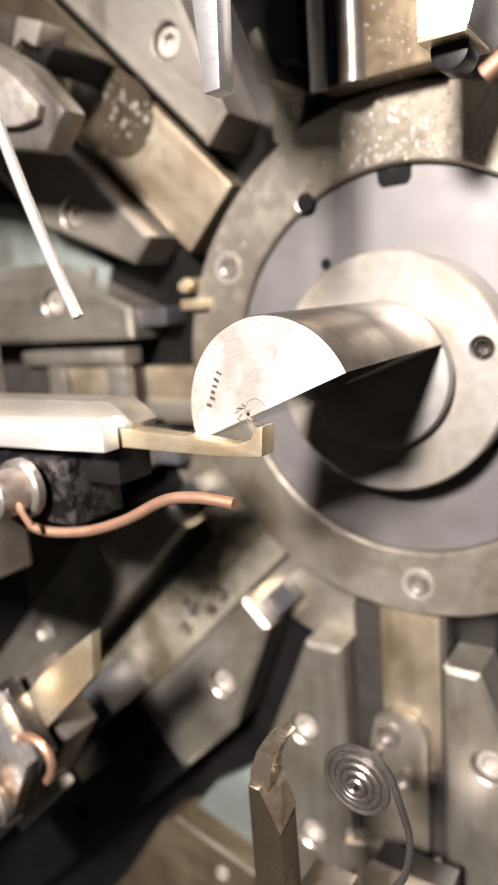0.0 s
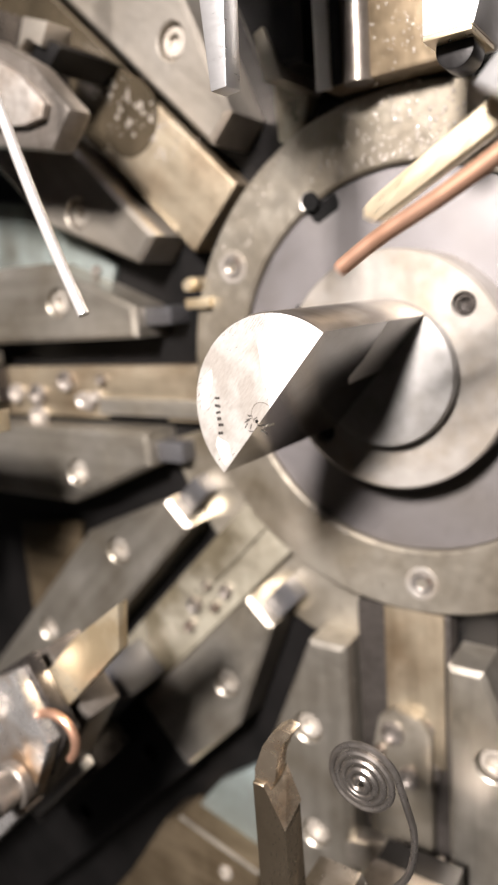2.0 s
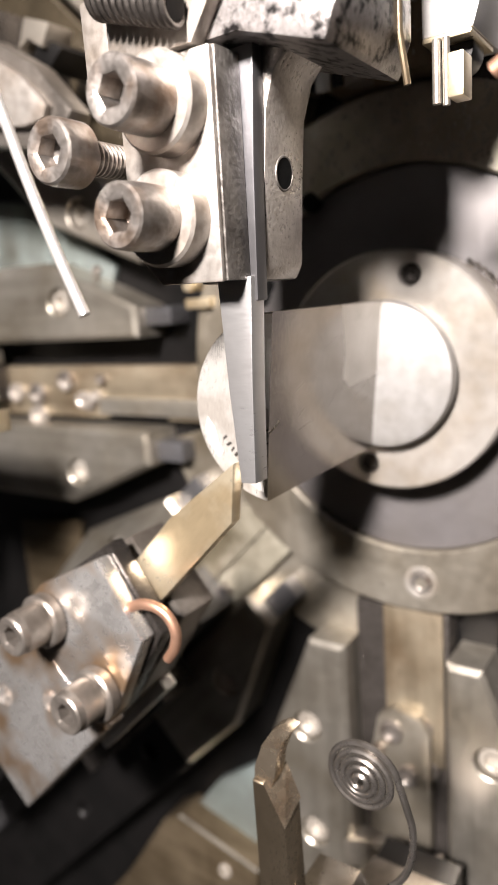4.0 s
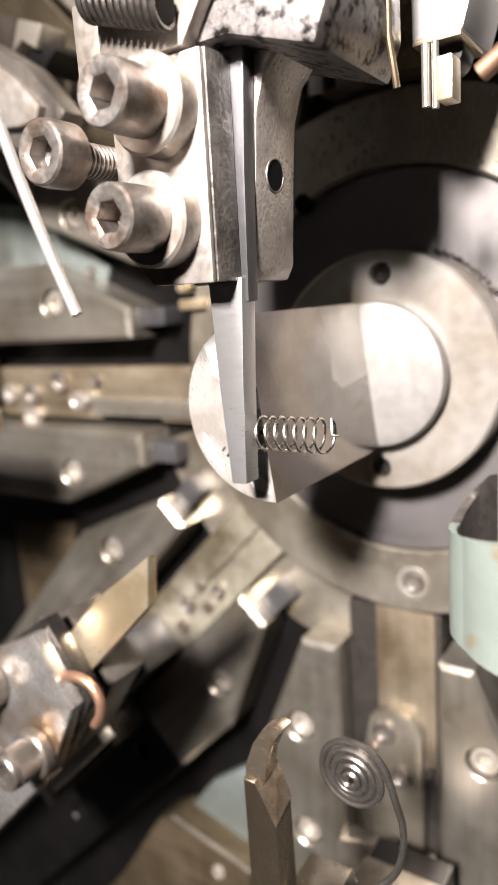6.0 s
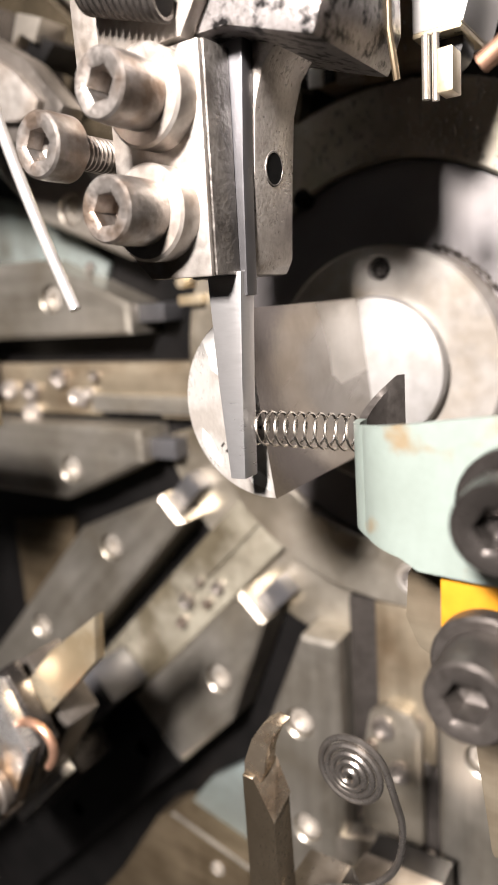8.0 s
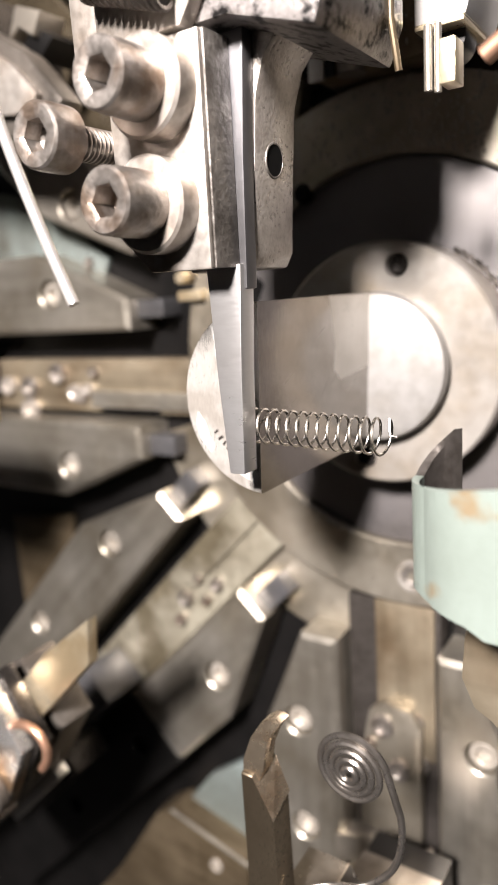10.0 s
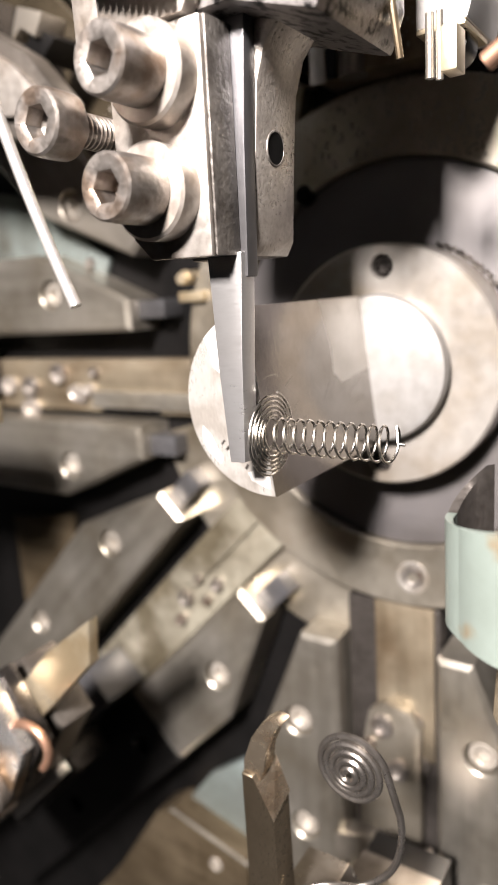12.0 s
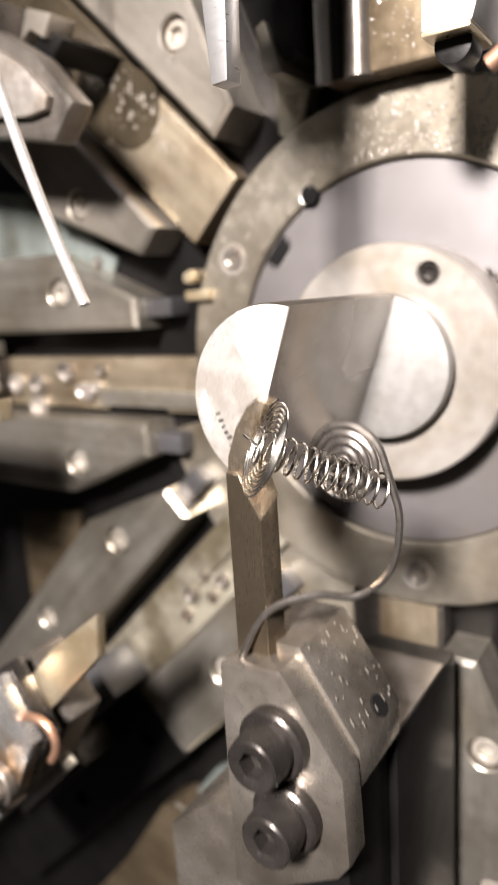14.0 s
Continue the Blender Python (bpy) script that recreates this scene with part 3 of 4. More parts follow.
def oil_beads(name, label, arcs, spots):
    """Many small domes of oil: arcs of (radius from, to, degrees from, to, y, count) round the quill, spots of (x, y, z, spread x, spread z, count, turn, size)."""
    bm = bmesh.new()
    rng = random.Random(7)
    places = []
    for r0, r1, d0, d1, y, count in arcs:
        for _ in range(count):
            r, d = math.sqrt(rng.uniform(r0 * r0, r1 * r1)), radians(rng.triangular(d0, d1))
            places.append((r * math.cos(d), y, r * math.sin(d), 1.0))
    for x, y, z, sx, sz, count, turn, size in spots:
        c, s = math.cos(radians(turn)), math.sin(radians(turn))
        for _ in range(count):
            a, d = rng.gauss(0, 0.5) * sx, rng.gauss(0, 0.5) * sz
            places.append((x + a * c - d * s, y, z + a * s + d * c, size))
    for px, y, pz, size in places:
        r = rng.choice((0.12, 0.16, 0.2, 0.26, 0.34, 0.44)) * size
        long = rng.choice((1.0, 1.2, 1.2, 2.4))
        rows = [[bm.verts.new((px + r * k * math.cos(q), y - h * r, pz + r * k * math.sin(q) * long)) for q in np.linspace(0, 2 * math.pi, 8, endpoint=False)] for k, h in ((1.0, -0.05), (0.8, 0.35), (0.4, 0.55))]
        for p, q in zip(rows, rows[1:]):
            for i in range(8):
                bm.faces.new((p[i], p[(i + 1) % 8], q[(i + 1) % 8], q[i]))
        bm.faces.new(rows[-1])
    return tagged(part(name, bm, OIL), label, "oil drops", kind="stuff")


oil_beads("oil_drops", "clear drops of oil beading on the steel",
          ((43, 56.5, 36, 126, 0.85, 420), (42.5, 46, 60, 110, 0.85, 40), (48, 56, 120, 160, 0.85, 40), (42.2, 43.2, 228, 250, 0.85, 36)),
          ((5.0, -6.05, 64, 9, 7, 80, 0, 0.55), (-72.5, 1.75, 65.4, 9, 8, 34, -45, 1.5), (-80, 1.75, 74, 8, 4, 22, -45, 1.4), (-62, 1.95, 58, 9, 6, 50, -45, 1.0)))

# ---- fixed bits round the slides ----
bracket = thing("stop_block", at(20.5, -30, 53), "bright polished steel stop with a rusty bolt under it", "block")
part("block", prism([(-4.2, 0.6), (3.6, 0.6), (6.0, 9.0), (7.0, 60), (-4.2, 60)], 0, 16, 0.5), POLISH, bracket)
part("bolt", disc(3.0, 3, 9, 0.4, 32, None, -0.2, -1.0), BLACK, bracket)
part("lower_edge", box(-4.0, 3.4, -0.3, 12, -0.2, 0.55, 0.2), BRASS, bracket, "yellowed oily lower edge")

nozzle = thing("clamp_jaw", at(-66, -31, 60), "worn steel jaw with a pale speckled face", "block")
part("block", prism([(-16, 18), (-3.5, 10.1), (6.9, -1.3), (-0.5, -8.5), (-11, -6), (-60, 4), (-60, 34)], 0, 7, 1.6), SIDE, nozzle)
part("post", box(-64, -26, 6.5, 38, 6, 30, 1.0), DARK, nozzle)
part("jaw", prism([(-16.5, 15), (-5.4, 7.6), (1.6, 0.4), (0.2, -2.2), (-6.0, -2.6), (-18, -0.5), (-50, 8), (-50, 34)], -2.2, -0.05, 0.5), PALE, nozzle)

cover = thing("painted_cover", at(-90, 8.0, 28), "worn blue-green painted cover between the guide bars", "cover")
part("panel", prism([(-70, 30), (-30.4, 22), (1, 1), (-3, -8), (-70, -2)], 0, 1.9, 0.4), BLUEPAINT, cover)
for x, z in ((-6, 0.5), (-14, -3)):
    part("cap_screw", cap_screw_head(x, -1.6, z, 1.5, 1.6, False), SCREW, cover)

pipe = thing("oil_pipe", at(-33.4, -58, 16.4), "thin bright bent oil pipe", "pipe")
part("tube", sweep(curve_through([(0, 0, 0), (-4.6, 0, 10), (-9.2, 0, 21), (-13.4, 0, 32.6), (-19, 0, 50), (-24, 4, 70), (-26, 20, 90)]), 1.0, 14), POLISH, pipe)

bench = thing("lower_bracket", at(-60, -2, -145), "brown oily bracket with a sloping pale edge and a small screw", "bracket")
part("body", prism([(-17.5, 2.8), (11.8, -4.7), (10.7, -19.0), (-66.8, -59.3), (-43.7, -30.6), (-24.5, -1.8)], 0, 11.8, 1.0), RUSSET, bench)
part("edge", sweep([(-17.5, 0.2, 2.4), (11.8, 0.2, -5.1)], 0.6, 8), PLATE, bench)
part("painted_pad", prism([(-17.8, -0.7), (-6.6, 13.8), (11.0, 26.6), (11.9, -17.2), (-25.2, -6.4)], 8, 11.9, 0.6), BLUEPAINT, bench, "worn blue-green painted pad")
part("cap_screw", cap_screw_head(-0.5, -0.8, -10.2, 2.2, 2.0, False), DULL, bench)


lower = thing("slide_bracket", at(-5, 0, -122), "pale worn bracket bolted across the lower slide", "bracket")
part("cross_bar", prism([(-13, -2), (-2, 1.5), (-1, -2.5), (9, -4.5), (10, -0.5), (12, -0.5), (12, -9), (-13, -9)], -3.4, 2.6, 0.6), STEEL, lower)
part("lower_block", prism([(-9, -9.2), (11, -9.2), (11, -50), (-12, -50)], -6, 2.6, 0.8), BED, lower)
part("upper_block", prism([(-6.5, 1.8), (10.0, 1.8), (10.0, 34), (7.5, 38), (1.0, 39.5), (-3.5, 36), (-6.0, 24)], -1.0, 2.6, 1.6), RING, lower)
for x, z, r in ((0.5, 33, 3.0), (4.5, 22, 2.8), (-3.0, 27, 1.6)):
    part("cap_screw", cap_screw_head(x, -2.4, z, r, 2.0, False), SCREW, lower)
corner = thing("corner_block", at(-78, -20, 80), "small bright machined block beside the slide", "block")
part("block", prism([(-8, -1), (-4.7, 5.4), (3.3, 2.2), (0.1, -2.3), (-4.3, 0.6)], 0, 8, 0.4), STEEL, corner)
part("under_block", prism([(-1.7, 1.0), (4.5, -2.9), (-1.2, -7.0), (-6.5, -2.7)], 2, 28, 0.5), BLACK, corner)

# ---- tool at the top: clamp, blade and three cap screws ----
top_tool = thing("top_tool", at(0, 0, 0), "steel tool holder with grey blade and three worn cap screws", "tool holder")
part("clamp_plate", prism([(-11.5, 22.5), (-8.6, 19.6), (1.7, 19.4), (2.2, 48), (-13.5, 48), (-13.5, 26)], -66, -65.1, 0.35), PALE, top_tool, "pale worn clamp plate")
part("clamp_body", prism([(-11.2, 22.6), (-8.4, 19.8), (1.95, 19.5), (2.4, 48.2), (-13.4, 48), (-13.4, 26)], -65.05, -59.6, 0.3), SCALED, top_tool, "dark pitted side of the clamp")
part("blade_holder", prism([(-9, 21), (-1.8, 21), (-1.6, 16.6), (2.8, 16.6), (3.5, 34), (4.2, 44), (4.6, 50), (-9, 50)], -59.55, -56.9, 0.3), SLATE, top_tool)
part("back_plate", prism([(-9, 19.4), (1.6, 19.4), (2.7, 21.5), (3.6, 34), (4.3, 41.5), (5.8, 46), (9.5, 50), (-9, 50)], -56.8, -46.0, 0.6), OILED, top_tool, "grey oil-spotted back plate")
part("cross_hole", sweep([(1.0, -51.8, 34.2), (3.72, -51.8, 33.95)], 2.2, 28), VOID, top_tool)
part("hole_rim", sweep([(3.62 + 0.18 * math.sin(a), -51.8 + 2.25 * math.cos(a), 33.95 + 2.25 * math.sin(a)) for a in np.linspace(0, 2 * math.pi, 32)], 0.2, 6), SCALED, top_tool)
part("blade", prism([(-3.2, 20), (2.6, 20), (1.6, 5), (0.9, -9.8), (-1.7, -9.9), (-2.6, 4)], -60.6, -57.2, 0.25), BLADE, top_tool, "smooth grey ground blade")
part("upper_block", prism([(-14, 49.0), (5.0, 49.0), (17.0, 45.0), (19, 50), (19, 120), (-14, 120)], -64, -41, 0.8), GRIME, top_tool, "block with black grime and oil underneath")
part("cheek", prism([(-14, 48.4), (0.0, 48.4), (5.5, 56), (5.5, 120), (-14, 120)], -66.5, -63.8, 0.5), PALE, top_tool)
add_screw(top_tool, -4.6, -77.0, 42.0, 4.2, 7.3, 0, material=SCREW, knurl=0.45)
add_screw(top_tool, -5.6, -77.0, 28.0, 4.2, 7.3, 0, material=SCREW, knurl=0.45)
add_screw(top_tool, -15.5, -77.8, 37.0, 4.2, 5.0, 0, 9.0, material=SCREW, knurl=0.45)
for x, z in ((-4.6, 42.0), (-5.6, 28.0)):
    b = ringed(1.0, 6.2, -69.6, -65.8, 48, None, 0.4)
    bmesh.ops.translate(b, verts=b.verts, vec=(x, 0, z))
    part("spot_boss", b, PALE, top_tool)
part("shelf", box(-19, -12, -66, -52, 44, 58, 0.6), PALE, top_tool)
helix = [(-13 + 13 * t, -69 + 2.3 * math.sin(2 * math.pi * 12 * t), 56.0 - 4.2 * t + 2.3 * math.cos(2 * math.pi * 12 * t)) for t in np.linspace(0, 1, 260)]
part("spring_core", sweep([(-13, -69, 56.0), (0, -69, 51.8)], 1.7, 16), BLACK, top_tool)
part("return_spring", sweep(helix, 0.42, 6), MIDSTEEL, top_tool, "dark coiled return spring")
part("feed_rod", sweep([(19.0, -46, 100), (19.0, -46, 50), (19.6, -45, 43.5)], 0.5, 10), RUSSET, top_tool)
part("nozzle_block", box(24.6, 26.8, -44, -40, 41.0, 46.5, 0.3), BRASS, top_tool)
part("nozzle_pipe", sweep([(22.6, -42, 49), (22.6, -42, 41.0)], 0.6, 12), STEEL, top_tool)
part("nozzle_pipe", sweep([(23.9, -42, 49), (23.9, -42, 40.6)], 0.5, 12), STEEL, top_tool)

# ---- tool at the lower left ----
ll_tool = thing("lower_left_tool", radial(225), "diagonal tool holder with gold-tinted blade and knurled screws", "tool holder")
part("blade", prism([(12.0, 1.4), (20.0, 7.6), (60, 7.2), (60, -1.2), (30, -1.2)], -56.2, -53.6, 0.25), BRASS, ll_tool, "gold-tinted ground blade")
part("clamp_plate", prism([(42.5, -4.5), (45.5, 11.5), (63, 17), (70, 17), (70, -11), (59, -10.5)], -64, -60.4, 0.6), TINTED, ll_tool, "worn heat-tinted clamp plate")
part("rear_plate", pierced([(70.3, -11), (110, -11), (110, 17.5), (70.3, 17.5)], [(79, 6, 2.6, 3.0), (92, -3, 2.6, 3.0)], -63.4, -58, None, 0.35), TINTED, ll_tool)
part("body", prism([(41.5, -6), (44.5, 12.5), (66, 17), (110, 17), (110, -10), (60, -10)], -60.3, -56.4, 0.5), DARK, ll_tool)
part("jaw", prism([(43.0, -6), (45.0, 12), (66, 16), (110, 16), (110, -10), (56, -9)], -53.4, -44, 0.5), SIDE, ll_tool)
part("stack_block", box(100, 200, -43.9, -14.1, -11, 4, 0.8), BLACK, ll_tool)
part("carrier", box(86.0, 250, -12, 3.8, -4, 9.5, 0.8), SLATE, ll_tool, "grey sliding block under the holder")
part("key_bar", box(69.5, 99, -47, -43.4, 16.2, 18.8, 0.4), POLISH, ll_tool)
part("key_seat", box(103, 150, -22.9, -9.0, 9.6, 18.8, 0.3), DARK, ll_tool)
add_screw(ll_tool, 62.5, -73.0, 12.0, 3.9, 6.2, 2.4, material=SIDE, knurl=2.2)
add_screw(ll_tool, 62.5, -73.0, -5.0, 3.9, 6.2, 2.4, material=SIDE, knurl=2.2)
part("copper_hook", sweep(curve_through([(46.5, -61.0, 4.6), (44.0, -62.4, 5.6), (41.0, -62.8, 6.8), (38.6, -62.8, 9.2), (38.0, -62.6, 11.8), (39.2, -62.4, 14.4), (42.0, -62.2, 16.0), (45.0, -62.0, 16.4)]), 0.95, 14), COPPER, ll_tool, "bent copper hook")

# ---- tool at the upper right ----
tr_tool = thing("upper_right_tool", radial(45), "white-lit arm with carbide tip and copper oil tube", "tool holder")
part("tip", prism([(-4.0, 5.8), (-3.5, 4.2), (15, -1.0), (22, -1.0), (22, 2.8), (14.6, 2.4), (-1.2, 6.4), (-3.0, 6.7)], -57.0, -54.0, 0.25), BRASS, tr_tool, "brown carbide tip")
part("arm", prism([(14.8, 3.2), (15.6, -1.5), (28, -2.2), (34, -5.0), (40, -13), (140, -13), (140, 8), (56, 6), (42, 3.2)], -62, -57.2, 0.5), BLADE, tr_tool, "pale ground steel arm")
part("under_arm", prism([(24, 1.5), (30, -3), (38, -13), (140, -13), (140, 6), (44, 2)], -57.1, -50, 0.5), BLACK, tr_tool)
add_screw(tr_tool, 43.5, -71.0, -6.9, 4.4, 6.5, 2.0, material=SIDE)
part("copper_pin", sweep([(31.8, -63.0, -1.6), (36.5, -63.2, -2.9)], 1.0, 14), COPPER, tr_tool)
part("oil_tube", sweep(curve_through([(-10.5, -57.6, 3.8), (-4, -58.2, 2.0), (6, -59.5, -1.8), (16.8, -60.4, -4.9), (28, -61, -7.6), (36.4, -60.5, -10.8), (46, -59, -15), (70, -57, -16), (120, -57, -16)]), 1.1, 14), COPPER, tr_tool, "long bent copper oil tube")

# ---- tool at the left ----
l_tool = thing("left_tool", at(0, 0, 0), "horizontal arm with hooked bronze-coloured blade and copper tube", "tool holder")
part("blade", prism([(-26, -5.6), (-6, -5.8), (2.0, -5.4), (2.5, -0.8), (1.0, -1.2), (0.2, -3.0), (-3, -4.0), (-8, -3.4), (-26, -2.2)], -58.6, -55.2, 0.25), BRASS, l_tool, "bronze-coloured hooked blade")
part("arm", prism([(-26.2, -5.8), (-120, -7.5), (-120, -2.4), (-28, -0.6), (-26.2, -2.0)], -62.5, -58.7, 0.5), POLISH, l_tool, "pale ground arm")
part("upper_bar", prism([(-24, -3.2), (-120, -5), (-120, 2.2), (-28, 2.2), (-25.5, 0.6), (-23, -1.4)], -58.5, -52, 0.6), STEEL, l_tool)
part("block", box(-120, -36, -62, -50, -20, -7.8, 0.6), SOOT, l_tool, "tarry black lower block")
part("under_block", box(-120, -27.5, -58.5, -50, -12.5, -5.6, 0.5), BLACK, l_tool)
# out of view; added so that its shadow falls on the lower-left guide bar
part("holder", box(-146, -74, -66, -44, -40, 14, 0.8), SIDE, l_tool)
part("slide", box(-190, -77, -1.5, 4.6, -10.5, 2.0, 0.6), MIDSTEEL, l_tool, "oily slide under the arm")
part("slide_cap", box(-118, -76, -4.5, 3.0, 2.2, 6.4, 0.6), PLATE, l_tool)
for x, w in ((-79.5, 3.9), (-104.0, 3.4)):
    part("post", box(x - w, x + w, -4.2, -1.4, -10.2, 1.9, 0.6), PLATE, l_tool)
part("web", box(-100.0, -84.0, -2.6, -1.4, -10.2, 1.9, 0.4), BROWN, l_tool)
add_screw(l_tool, -46, -72, -13.0, 4.2, 6.0, 2.0)
part("oil_tube", sweep(curve_through([(-1.0, -62, -11.8), (-8, -62, -11.6), (-14.8, -62, -12.8), (-24, -62.4, -17.2), (-33.9, -62.8, -20.2), (-44, -64, -20.6), (-54, -64, -17), (-60, -62, -15)]), 0.95, 14), COPPER, l_tool, "bent copper oil tube")
part("clip", sweep([(-45.5, -69.5, -9), (-42.5, -69, -14), (-40.5, -68, -18.5)], 0.6, 8), COPPER, l_tool)

# ---- tool at the bottom ----
b_tool = thing("bottom_tool", at(0, 0, 0), "upright holder with chisel blade, spiral wire and two cap screws", "tool holder")
b = bmesh.new()
for p in ((-2.7, -62.5, -9.3), (-2.7, -58.2, -8.5), (-0.4, -62.5, -9.3), (3.1, -62.5, -16.2), (3.4, -58.0, -13.5), (1.3, -58.2, -7.5)):
    b.verts.new(p)
for x, y in ((-2.9, -62.5), (3.1, -62.5), (3.7, -58.0), (-2.9, -58.0)):
    b.verts.new((x, y, -60))
bmesh.ops.convex_hull(b, input=b.verts)
soften(b, 0.15, 1)
blade = part("blade", b, UMBER, b_tool, "brown chisel blade")
part("cutting_tip", prism([(-2.7, -10.0), (-2.4, -7.0), (-0.7, -2.6), (1.5, 0.7), (3.3, 1.9), (5.0, 1.4), (3.5, -0.8), (2.1, -4.0), (1.4, -8.0), (0.4, -10.5)], -62.0, -58.8, 0.25), TANNED, blade, "curved bronze-tinted cutting tip")
b = bmesh.new()
for p in ((-0.5, -62.65, -9.1), (3.15, -62.65, -16.2), (3.6, -58.0, -13.4), (1.4, -58.2, -7.2), (-0.3, -61.5, -10.5), (2.5, -61.5, -16.0), (2.8, -58.6, -14.4), (0.9, -58.6, -8.5)):
    b.verts.new(p)
bmesh.ops.convex_hull(b, input=b.verts)
part("ground_facet", b, TANNED, blade, "bronze-tinted ground facet", False)
part("front_plate", prism([(-3.6, -38.8), (7.2, -37.6), (8.2, -38.6), (17.0, -52), (17.6, -66.5), (15.6, -69.5), (-1.0, -80), (-3.8, -79)], -66.5, -60.8, 0.6), WET, b_tool, "oil-wet worn front plate")
part("side_block", prism([(-1.0, -36.5), (7.5, -36.5), (17.0, -51), (17.0, -57.5), (-1.0, -57.5)], -60.7, -45, 0.5), WET, b_tool, "oil-streaked sloping block")
b = bmesh.new()
rng = random.Random(5)
for k in range(34):
    f, y, ln = rng.uniform(0.04, 0.9), rng.uniform(-60, -46), rng.uniform(0.1, 0.6)
    x, z = 7.5 + 9.5 * f + 0.42, -36.5 - 14.5 * f + 0.28
    sweep([(x - 0.548 * ln * -1, y, z - 0.836 * ln), (x, y, z), (x - 0.548 * ln, y, z + 0.836 * ln)], 0.07, 6, b)
part("oil_runs", b, OIL, b_tool, "small runs of oil on the sloping face")
part("cross_hole", sweep([(14.0, -51.3, -50.3), (16.2, -51.3, -48.9)], 1.75, 24), VOID, b_tool)
part("carrier", box(-1.8, 16.0, -44, -12, -160, -59.2, 0.6), BLACK, b_tool)
part("carrier_cap", box(-1.8, 16.2, -44.4, -20, -59.1, -57.9, 0.4), SIDE, b_tool)
part("neck", box(-1.8, 14.5, -60.6, -44.6, -160, -57.7, 0.5), BLACK, b_tool)
part("base_block", prism([(-24, -82), (-14, -73), (-2.4, -73), (-2.4, -160), (-24, -160)], -60, -30, 1.0), WET, b_tool)
add_screw(b_tool, 6.4, -74.0, -48.8, 4.2, 5.0, 2.4, material=DARK)
add_screw(b_tool, 7.9, -74.0, -60.8, 4.2, 5.0, 2.4, material=DARK)
stem = curve_through([(-0.8, -65.5, -46.5), (-1.2, -64.5, -40.0), (3.0, -62.5, -31.0), (9.5, -59, -28.2), (15.0, -55.5, -28.6), (19.6, -54, -24.3), (21.2, -54, -17.0), (20.2, -54, -10.0)], 10)
c0 = Vector((13.0, -54, -8.6))
turns = []
for a in np.linspace(0.25, 2 * math.pi * 4.6, 190):
    rr = 0.5 + 5.6 * (1 - a / (2 * math.pi * 4.6))
    turns.append((c0.x + rr * math.cos(a), c0.y - 0.05 * a, c0.z + rr * math.sin(a)))
part("spiral_wire", sweep(stem[:-6] + turns, 0.58, 8), WIRE, b_tool, "dark wire wound into a flat spiral")

# ---- tool at the lower right: painted guard ----
r_tool = thing("lower_right_tool", at(0, 0, 0), "pale green painted guard with black cap screws and yellow block", "tool holder")
b = bmesh.new()
plan = [(70, -69.0), (30, -69.0)] + [(28.6 - 8.2 * math.sin(a), -60.8 - 8.2 * math.cos(a)) for a in np.linspace(0.1, math.pi * 0.78, 18)]
outer = plan
inner = []
for i, (x, y) in enumerate(plan):
    p, q = Vector(plan[max(i - 1, 0)]), Vector(plan[min(i + 1, len(plan) - 1)])
    d = (q - p).normalized()
    inner.append((x - d.y * -1.1 * -1, y + d.x * -1.1))
cols = []
for i, ((x, y), (xi, yi)) in enumerate(zip(outer, inner)):
    k = max(0.0, (i - 13) / 6)
    zt = 0.1 + 0.14 * (x - 21) + 4.6 * k
    zb = -13.5 + 1.6 * max(0.0, 1 - i / 8) * -1 if i > 1 else -17.5 + 1.5 * i
    cols.append([b.verts.new((x, y, zb)), b.verts.new((x, y, zt)), b.verts.new((xi, yi, zt)), b.verts.new((xi, yi, zb))])
me_cols = [[v.co.copy() for v in c] for c in cols]
b.free()


def bent_sheet(cs):
    m = bmesh.new()
    rows = [[m.verts.new(v) for v in c] for c in cs]
    for p, q in zip(rows, rows[1:]):
        for j in range(4):
            m.faces.new((p[j], p[(j + 1) % 4], q[(j + 1) % 4], q[j]))
    m.faces.new(rows[0])
    m.faces.new(rows[-1])
    return m


part("guard", bent_sheet(me_cols[:14]), GREEN, r_tool, "chipped pale green painted bent guard")
part("guard_lip", bent_sheet(me_cols[13:]), MIDSTEEL, r_tool, "bare steel pointed lip")
part("yellow_block", box(32.0, 70, -67.5, -60, -24, -14.0, 0.6), YELLOW, r_tool, "yellow painted block")
part("holder", prism([(24.9, -21), (26.6, -18.0), (31, -16), (70, -16), (70, -60), (36, -60), (33, -38), (28.6, -32.5), (26.2, -31), (24.5, -27)], -59.8, -50, 1.2), BROWN, r_tool, "rough oil-wet bracket under the guard")
add_screw(r_tool, 41.6, -80.0, -6.0, 4.7, 7.0, 2.5, material=DARK)
add_screw(r_tool, 38.6, -80.0, -24.4, 4.6, 7.0, 2.5, material=MIDSTEEL)

# ---- the spring that is being wound ----
spring = thing("coil_spring", at(0.2, -55.5, -3.0), "fine bright wire coil spring growing from the quill", "spring")
PITCH, COIL_R, WIRE_R = 1.63, 2.5, 0.21
coil = []
for k in range(13):
    pts = [(PITCH * s, COIL_R * math.cos(2 * math.pi * s + 1.2), COIL_R * math.sin(2 * math.pi * s + 1.2)) for s in np.linspace(0, 1.0, 25)]
    if k == 0:
        e = pts[-1]
        pts += [(e[0] + 0.2, e[1] * 0.5, e[2] * 0.6), (e[0] + 0.5, 0, 0.2), (e[0] + 1.5, 0, 0.1)]
    coil.append(part("coil_turn", sweep(pts, WIRE_R, 6), SPRINGWIRE, spring))
flat_turns = []
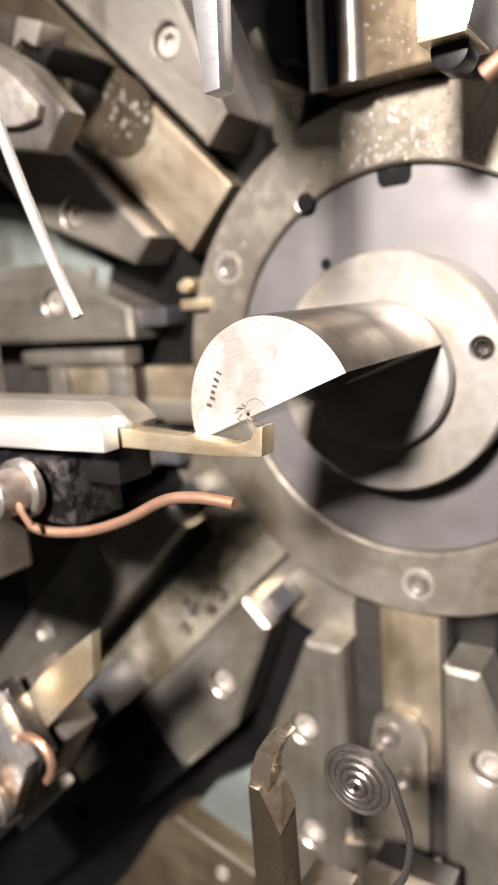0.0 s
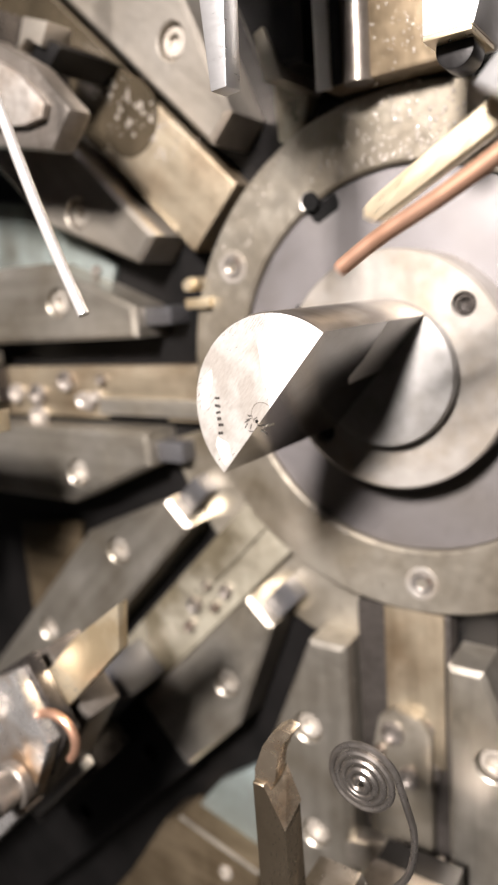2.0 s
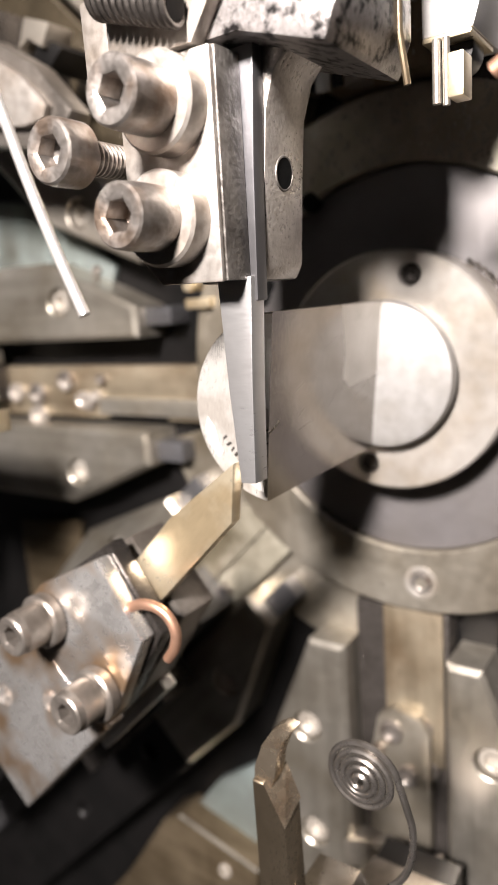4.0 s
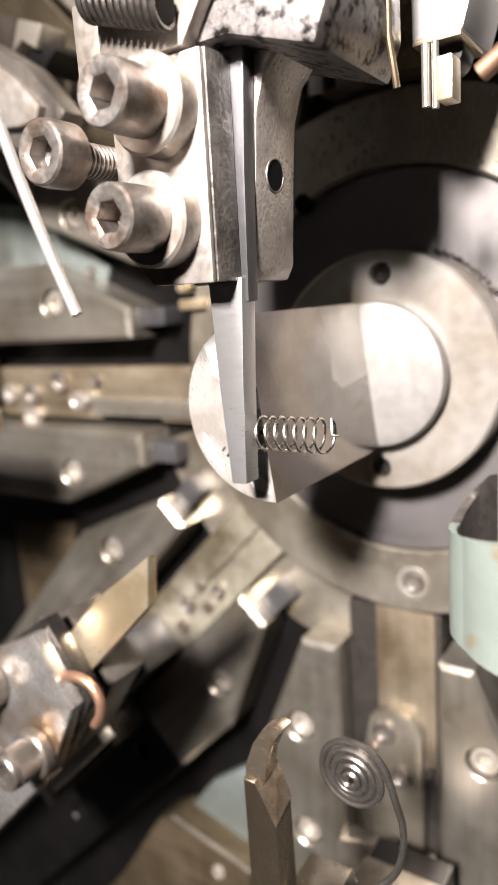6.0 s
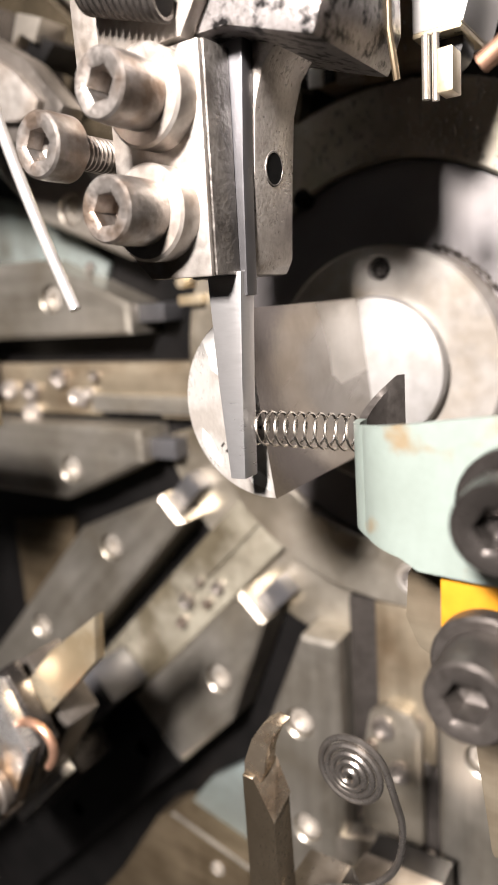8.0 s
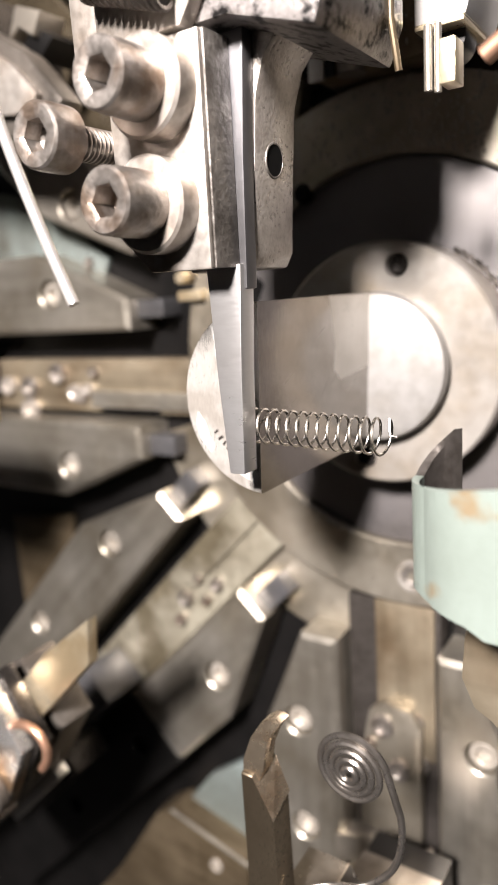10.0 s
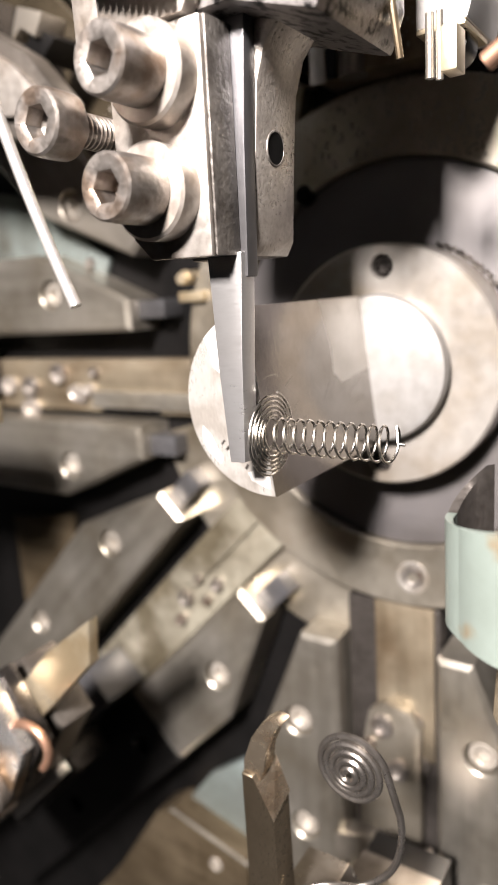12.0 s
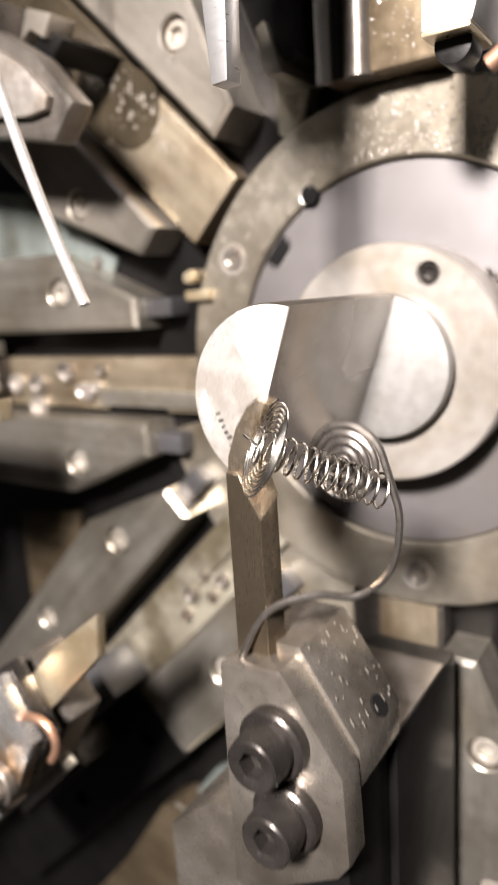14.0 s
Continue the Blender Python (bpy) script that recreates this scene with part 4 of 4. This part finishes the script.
for k in range(6):
    r0 = 2.9 + 0.72 * k
    pts = [(-0.1 * s, (r0 + 0.72 * s) * math.cos(2 * math.pi * s + 1.2), (r0 + 0.72 * s) * math.sin(2 * math.pi * s + 1.2)) for s in np.linspace(0, 1.0, 37)]
    flat_turns.append(part("spiral_turn", sweep(pts, WIRE_R, 6), SPRINGWIRE, spring))
part("leader", sweep([(0, 0, 0), (-1.2, 0.6, 0.3), (-1.8, 2.4, 0.5)], WIRE_R, 6), SPRINGWIRE, spring)

# ---- the work lamp that lights the face ----
work_lamp = thing("work_lamp", look(LAMP_AT, LAMP_TO), "small round machine lamp on a bent arm", "lamp")
b = ringed(18.5, 21, -30, 2, 48)
bmesh.ops.rotate(b, verts=b.verts, matrix=Matrix.Rotation(radians(90), 3, "X"))
part("shade", b, DARK, work_lamp)
part("arm", sweep([(0, 0, 30), (0, 60, 80), (0, 200, 140), (0, 420, -150), (0, 430, -420)], 5, 10), DARK, work_lamp)
# unseen housing added for the overhead fill
fill_housing = thing("fill_lamp", at(-200, -1200, 2260), "unseen ceiling lamp added round the fill light", "lamp")
part("housing", box(-640, 640, -170, 170, 0, 40, 4), PLASTER, fill_housing)


# ---- movement ----
def slid(ob, base, direction, rows):
    d = Vector((math.cos(radians(direction)), 0, math.sin(radians(direction)))) * MM
    walk(ob, [(t, Matrix.Translation(d * s) @ base) for t, s in rows])


def motions():
    still = Matrix.Identity(4)
    walk(quill, [(t, pose(0, 0, 0, 0, -(a + 8.4), 0)) for t, a in (
        (0.0, 13.9), (0.5, 18.0), (1.0, 30.9), (1.5, 32.9), (2.0, 40.1), (2.5, 59.3), (3.0, 62.5), (3.3, 63.0), (4.6, 86.5), (5.3, 88.3), (8.2, 88.8),
        (9.4, 78.5), (10.5, 80.6), (11.0, 84.6), (11.5, 87.3), (12.0, 88.2), (12.5, 88.3), (13.0, 94.3), (13.5, 99.8), (13.8, 97.0), (14.0, 63.1))])
    slid(top_tool, still, 90, [(0, 54), (2.0, 54), (2.2, 49), (2.4, 36.4), (2.6, 22.5), (2.8, 15), (3.0, 10), (3.2, 6.5), (4.2, 0), (5.3, 0), (8.2, 0), (10.3, 0.4), (11.0, 1.1), (11.5, 1.7), (12.0, 2.3), (12.2, 4.0), (12.3, 9.2), (12.4, 17), (12.5, 24.4), (12.6, 31), (12.7, 37), (12.8, 42), (12.9, 45.9), (13.0, 48.7), (13.1, 51), (13.5, 53.5), (14.0, 54)])
    slid(ll_tool, radial(225), 225, [(0, 49.7), (1.2, 49.7), (1.5, 49), (2.0, 39.7), (2.5, 13.6), (3.0, 1.7), (3.2, -1.6), (4.0, -2.0), (5.0, -1.0), (5.3, 3.5), (5.5, 9.7), (6, 24.4), (6.5, 35.8), (7, 40.2), (7.5, 43.2), (8, 46.5), (8.4, 48), (10.3, 49), (14, 48.9)])
    slid(tr_tool, radial(45), 45, [(0, 62), (0.2, 61), (0.3, 59), (0.5, 53.8), (0.6, 48.8), (0.7, 44.2), (0.8, 39.8), (0.9, 33), (1.0, 22.9), (1.1, 10.8), (1.2, 1.2), (1.4, 0), (1.5, 0), (1.6, 1.2), (1.7, 9.5), (1.8, 16), (2.0, 35), (2.2, 45.5), (2.5, 56), (2.8, 61), (3.2, 62.5), (14, 62.5)])
    slid(l_tool, still, 180, [(0, 0), (0.1, 1.0), (0.2, 5.0), (0.3, 12.5), (0.5, 27.8), (0.8, 48.6), (1.1, 59), (1.5, 63), (3, 63.5), (14, 62.8)])
    slid(b_tool, still, 90, [(0, -50), (11.8, -50), (12.5, -49.8), (12.8, -47.5), (13.0, -44.2), (13.2, -38), (13.5, -25.8), (13.7, -17.0), (14.0, 0)])
    slid(r_tool, still, 315, [(0, 62), (5.0, 62), (5.4, 38), (5.9, 19.5), (6.2, 11.7), (6.5, 6.3), (7.1, 1.6), (7.5, 0.2), (8.2, 0), (9.2, 4), (10.3, 12.6), (11.0, 15.6), (12.1, 16.2), (12.3, 21), (12.6, 45), (13, 62), (14, 62)])
    walk(spring, [(t, at(x, -55.5 - min(max(0.0, t - 13.88) / 0.09, 1.0) * 11, z, 0, ry, rz)) for t, x, z, ry, rz in (
        (0, 0.2, -3.0, 0, 0), (8.2, 0.2, -3.0, 0, 0), (10.3, 0.5, -3.3, 2, 0), (11, 0.7, -3.7, 2, 0), (12.1, 1.4, -4.3, 1, 0), (12.3, 1.2, -6.5, 1, 0), (12.5, 0.9, -7.4, 0, 0), (12.8, 1.6, -6.8, -4, 0),
        (13.2, 2.0, -6.6, -8, 0), (13.5, 1.6, -7.6, -9, 0), (13.8, 1.6, -7.6, -6, 0), (13.88, 1.8, -7.2, -4, 3), (13.93, 4.4, -5.2, 12, 24), (13.97, 6.2, -3.8, 26, 46), (14.0, 6.2, -3.8, 26, 46))])
    end = [(4.7, 0.0), (5.3, 4.8), (5.6, 7.2), (6.0, 12.1), (6.5, 16.0), (7.0, 19.1), (7.3, 20.5)]
    # wire not yet fed lies behind the machine's face, then in the quill's bore
    for k, ob in enumerate(coil):
        behind, bore = at(-6.5, 83, 3.0), at(-6.5, 12, 3.0)
        birth = float(np.interp(k * PITCH, [p[1] for p in end], [p[0] for p in end]))
        rows = [(0.0, behind), (3.4, behind), (3.9, bore), (birth - 0.15, bore)]
        for t in np.arange(0, 31) * 0.1 + 4.6:
            if t > birth - 0.02:
                e = np.interp(t, [p[0] for p in end], [p[1] for p in end])
                rows.append((float(t), at(max(e - (k + 1) * PITCH, -0.9), 0, 0)))
        rows.append((14.0, rows[-1][1]))
        walk(ob, rows)
    for k, ob in enumerate(flat_turns):
        t0 = 10.9 + 0.25 * k
        behind, bore, out = at(-7.0, 83, 3), at(-7.0, 14, 3), at(1.5 - 0.1 * k, 0, 0)
        walk(ob, [(0.0, behind), (8.8, behind), (9.4, bore), (t0 - 0.3, bore), (t0, out), (14.0, out)])


motions()
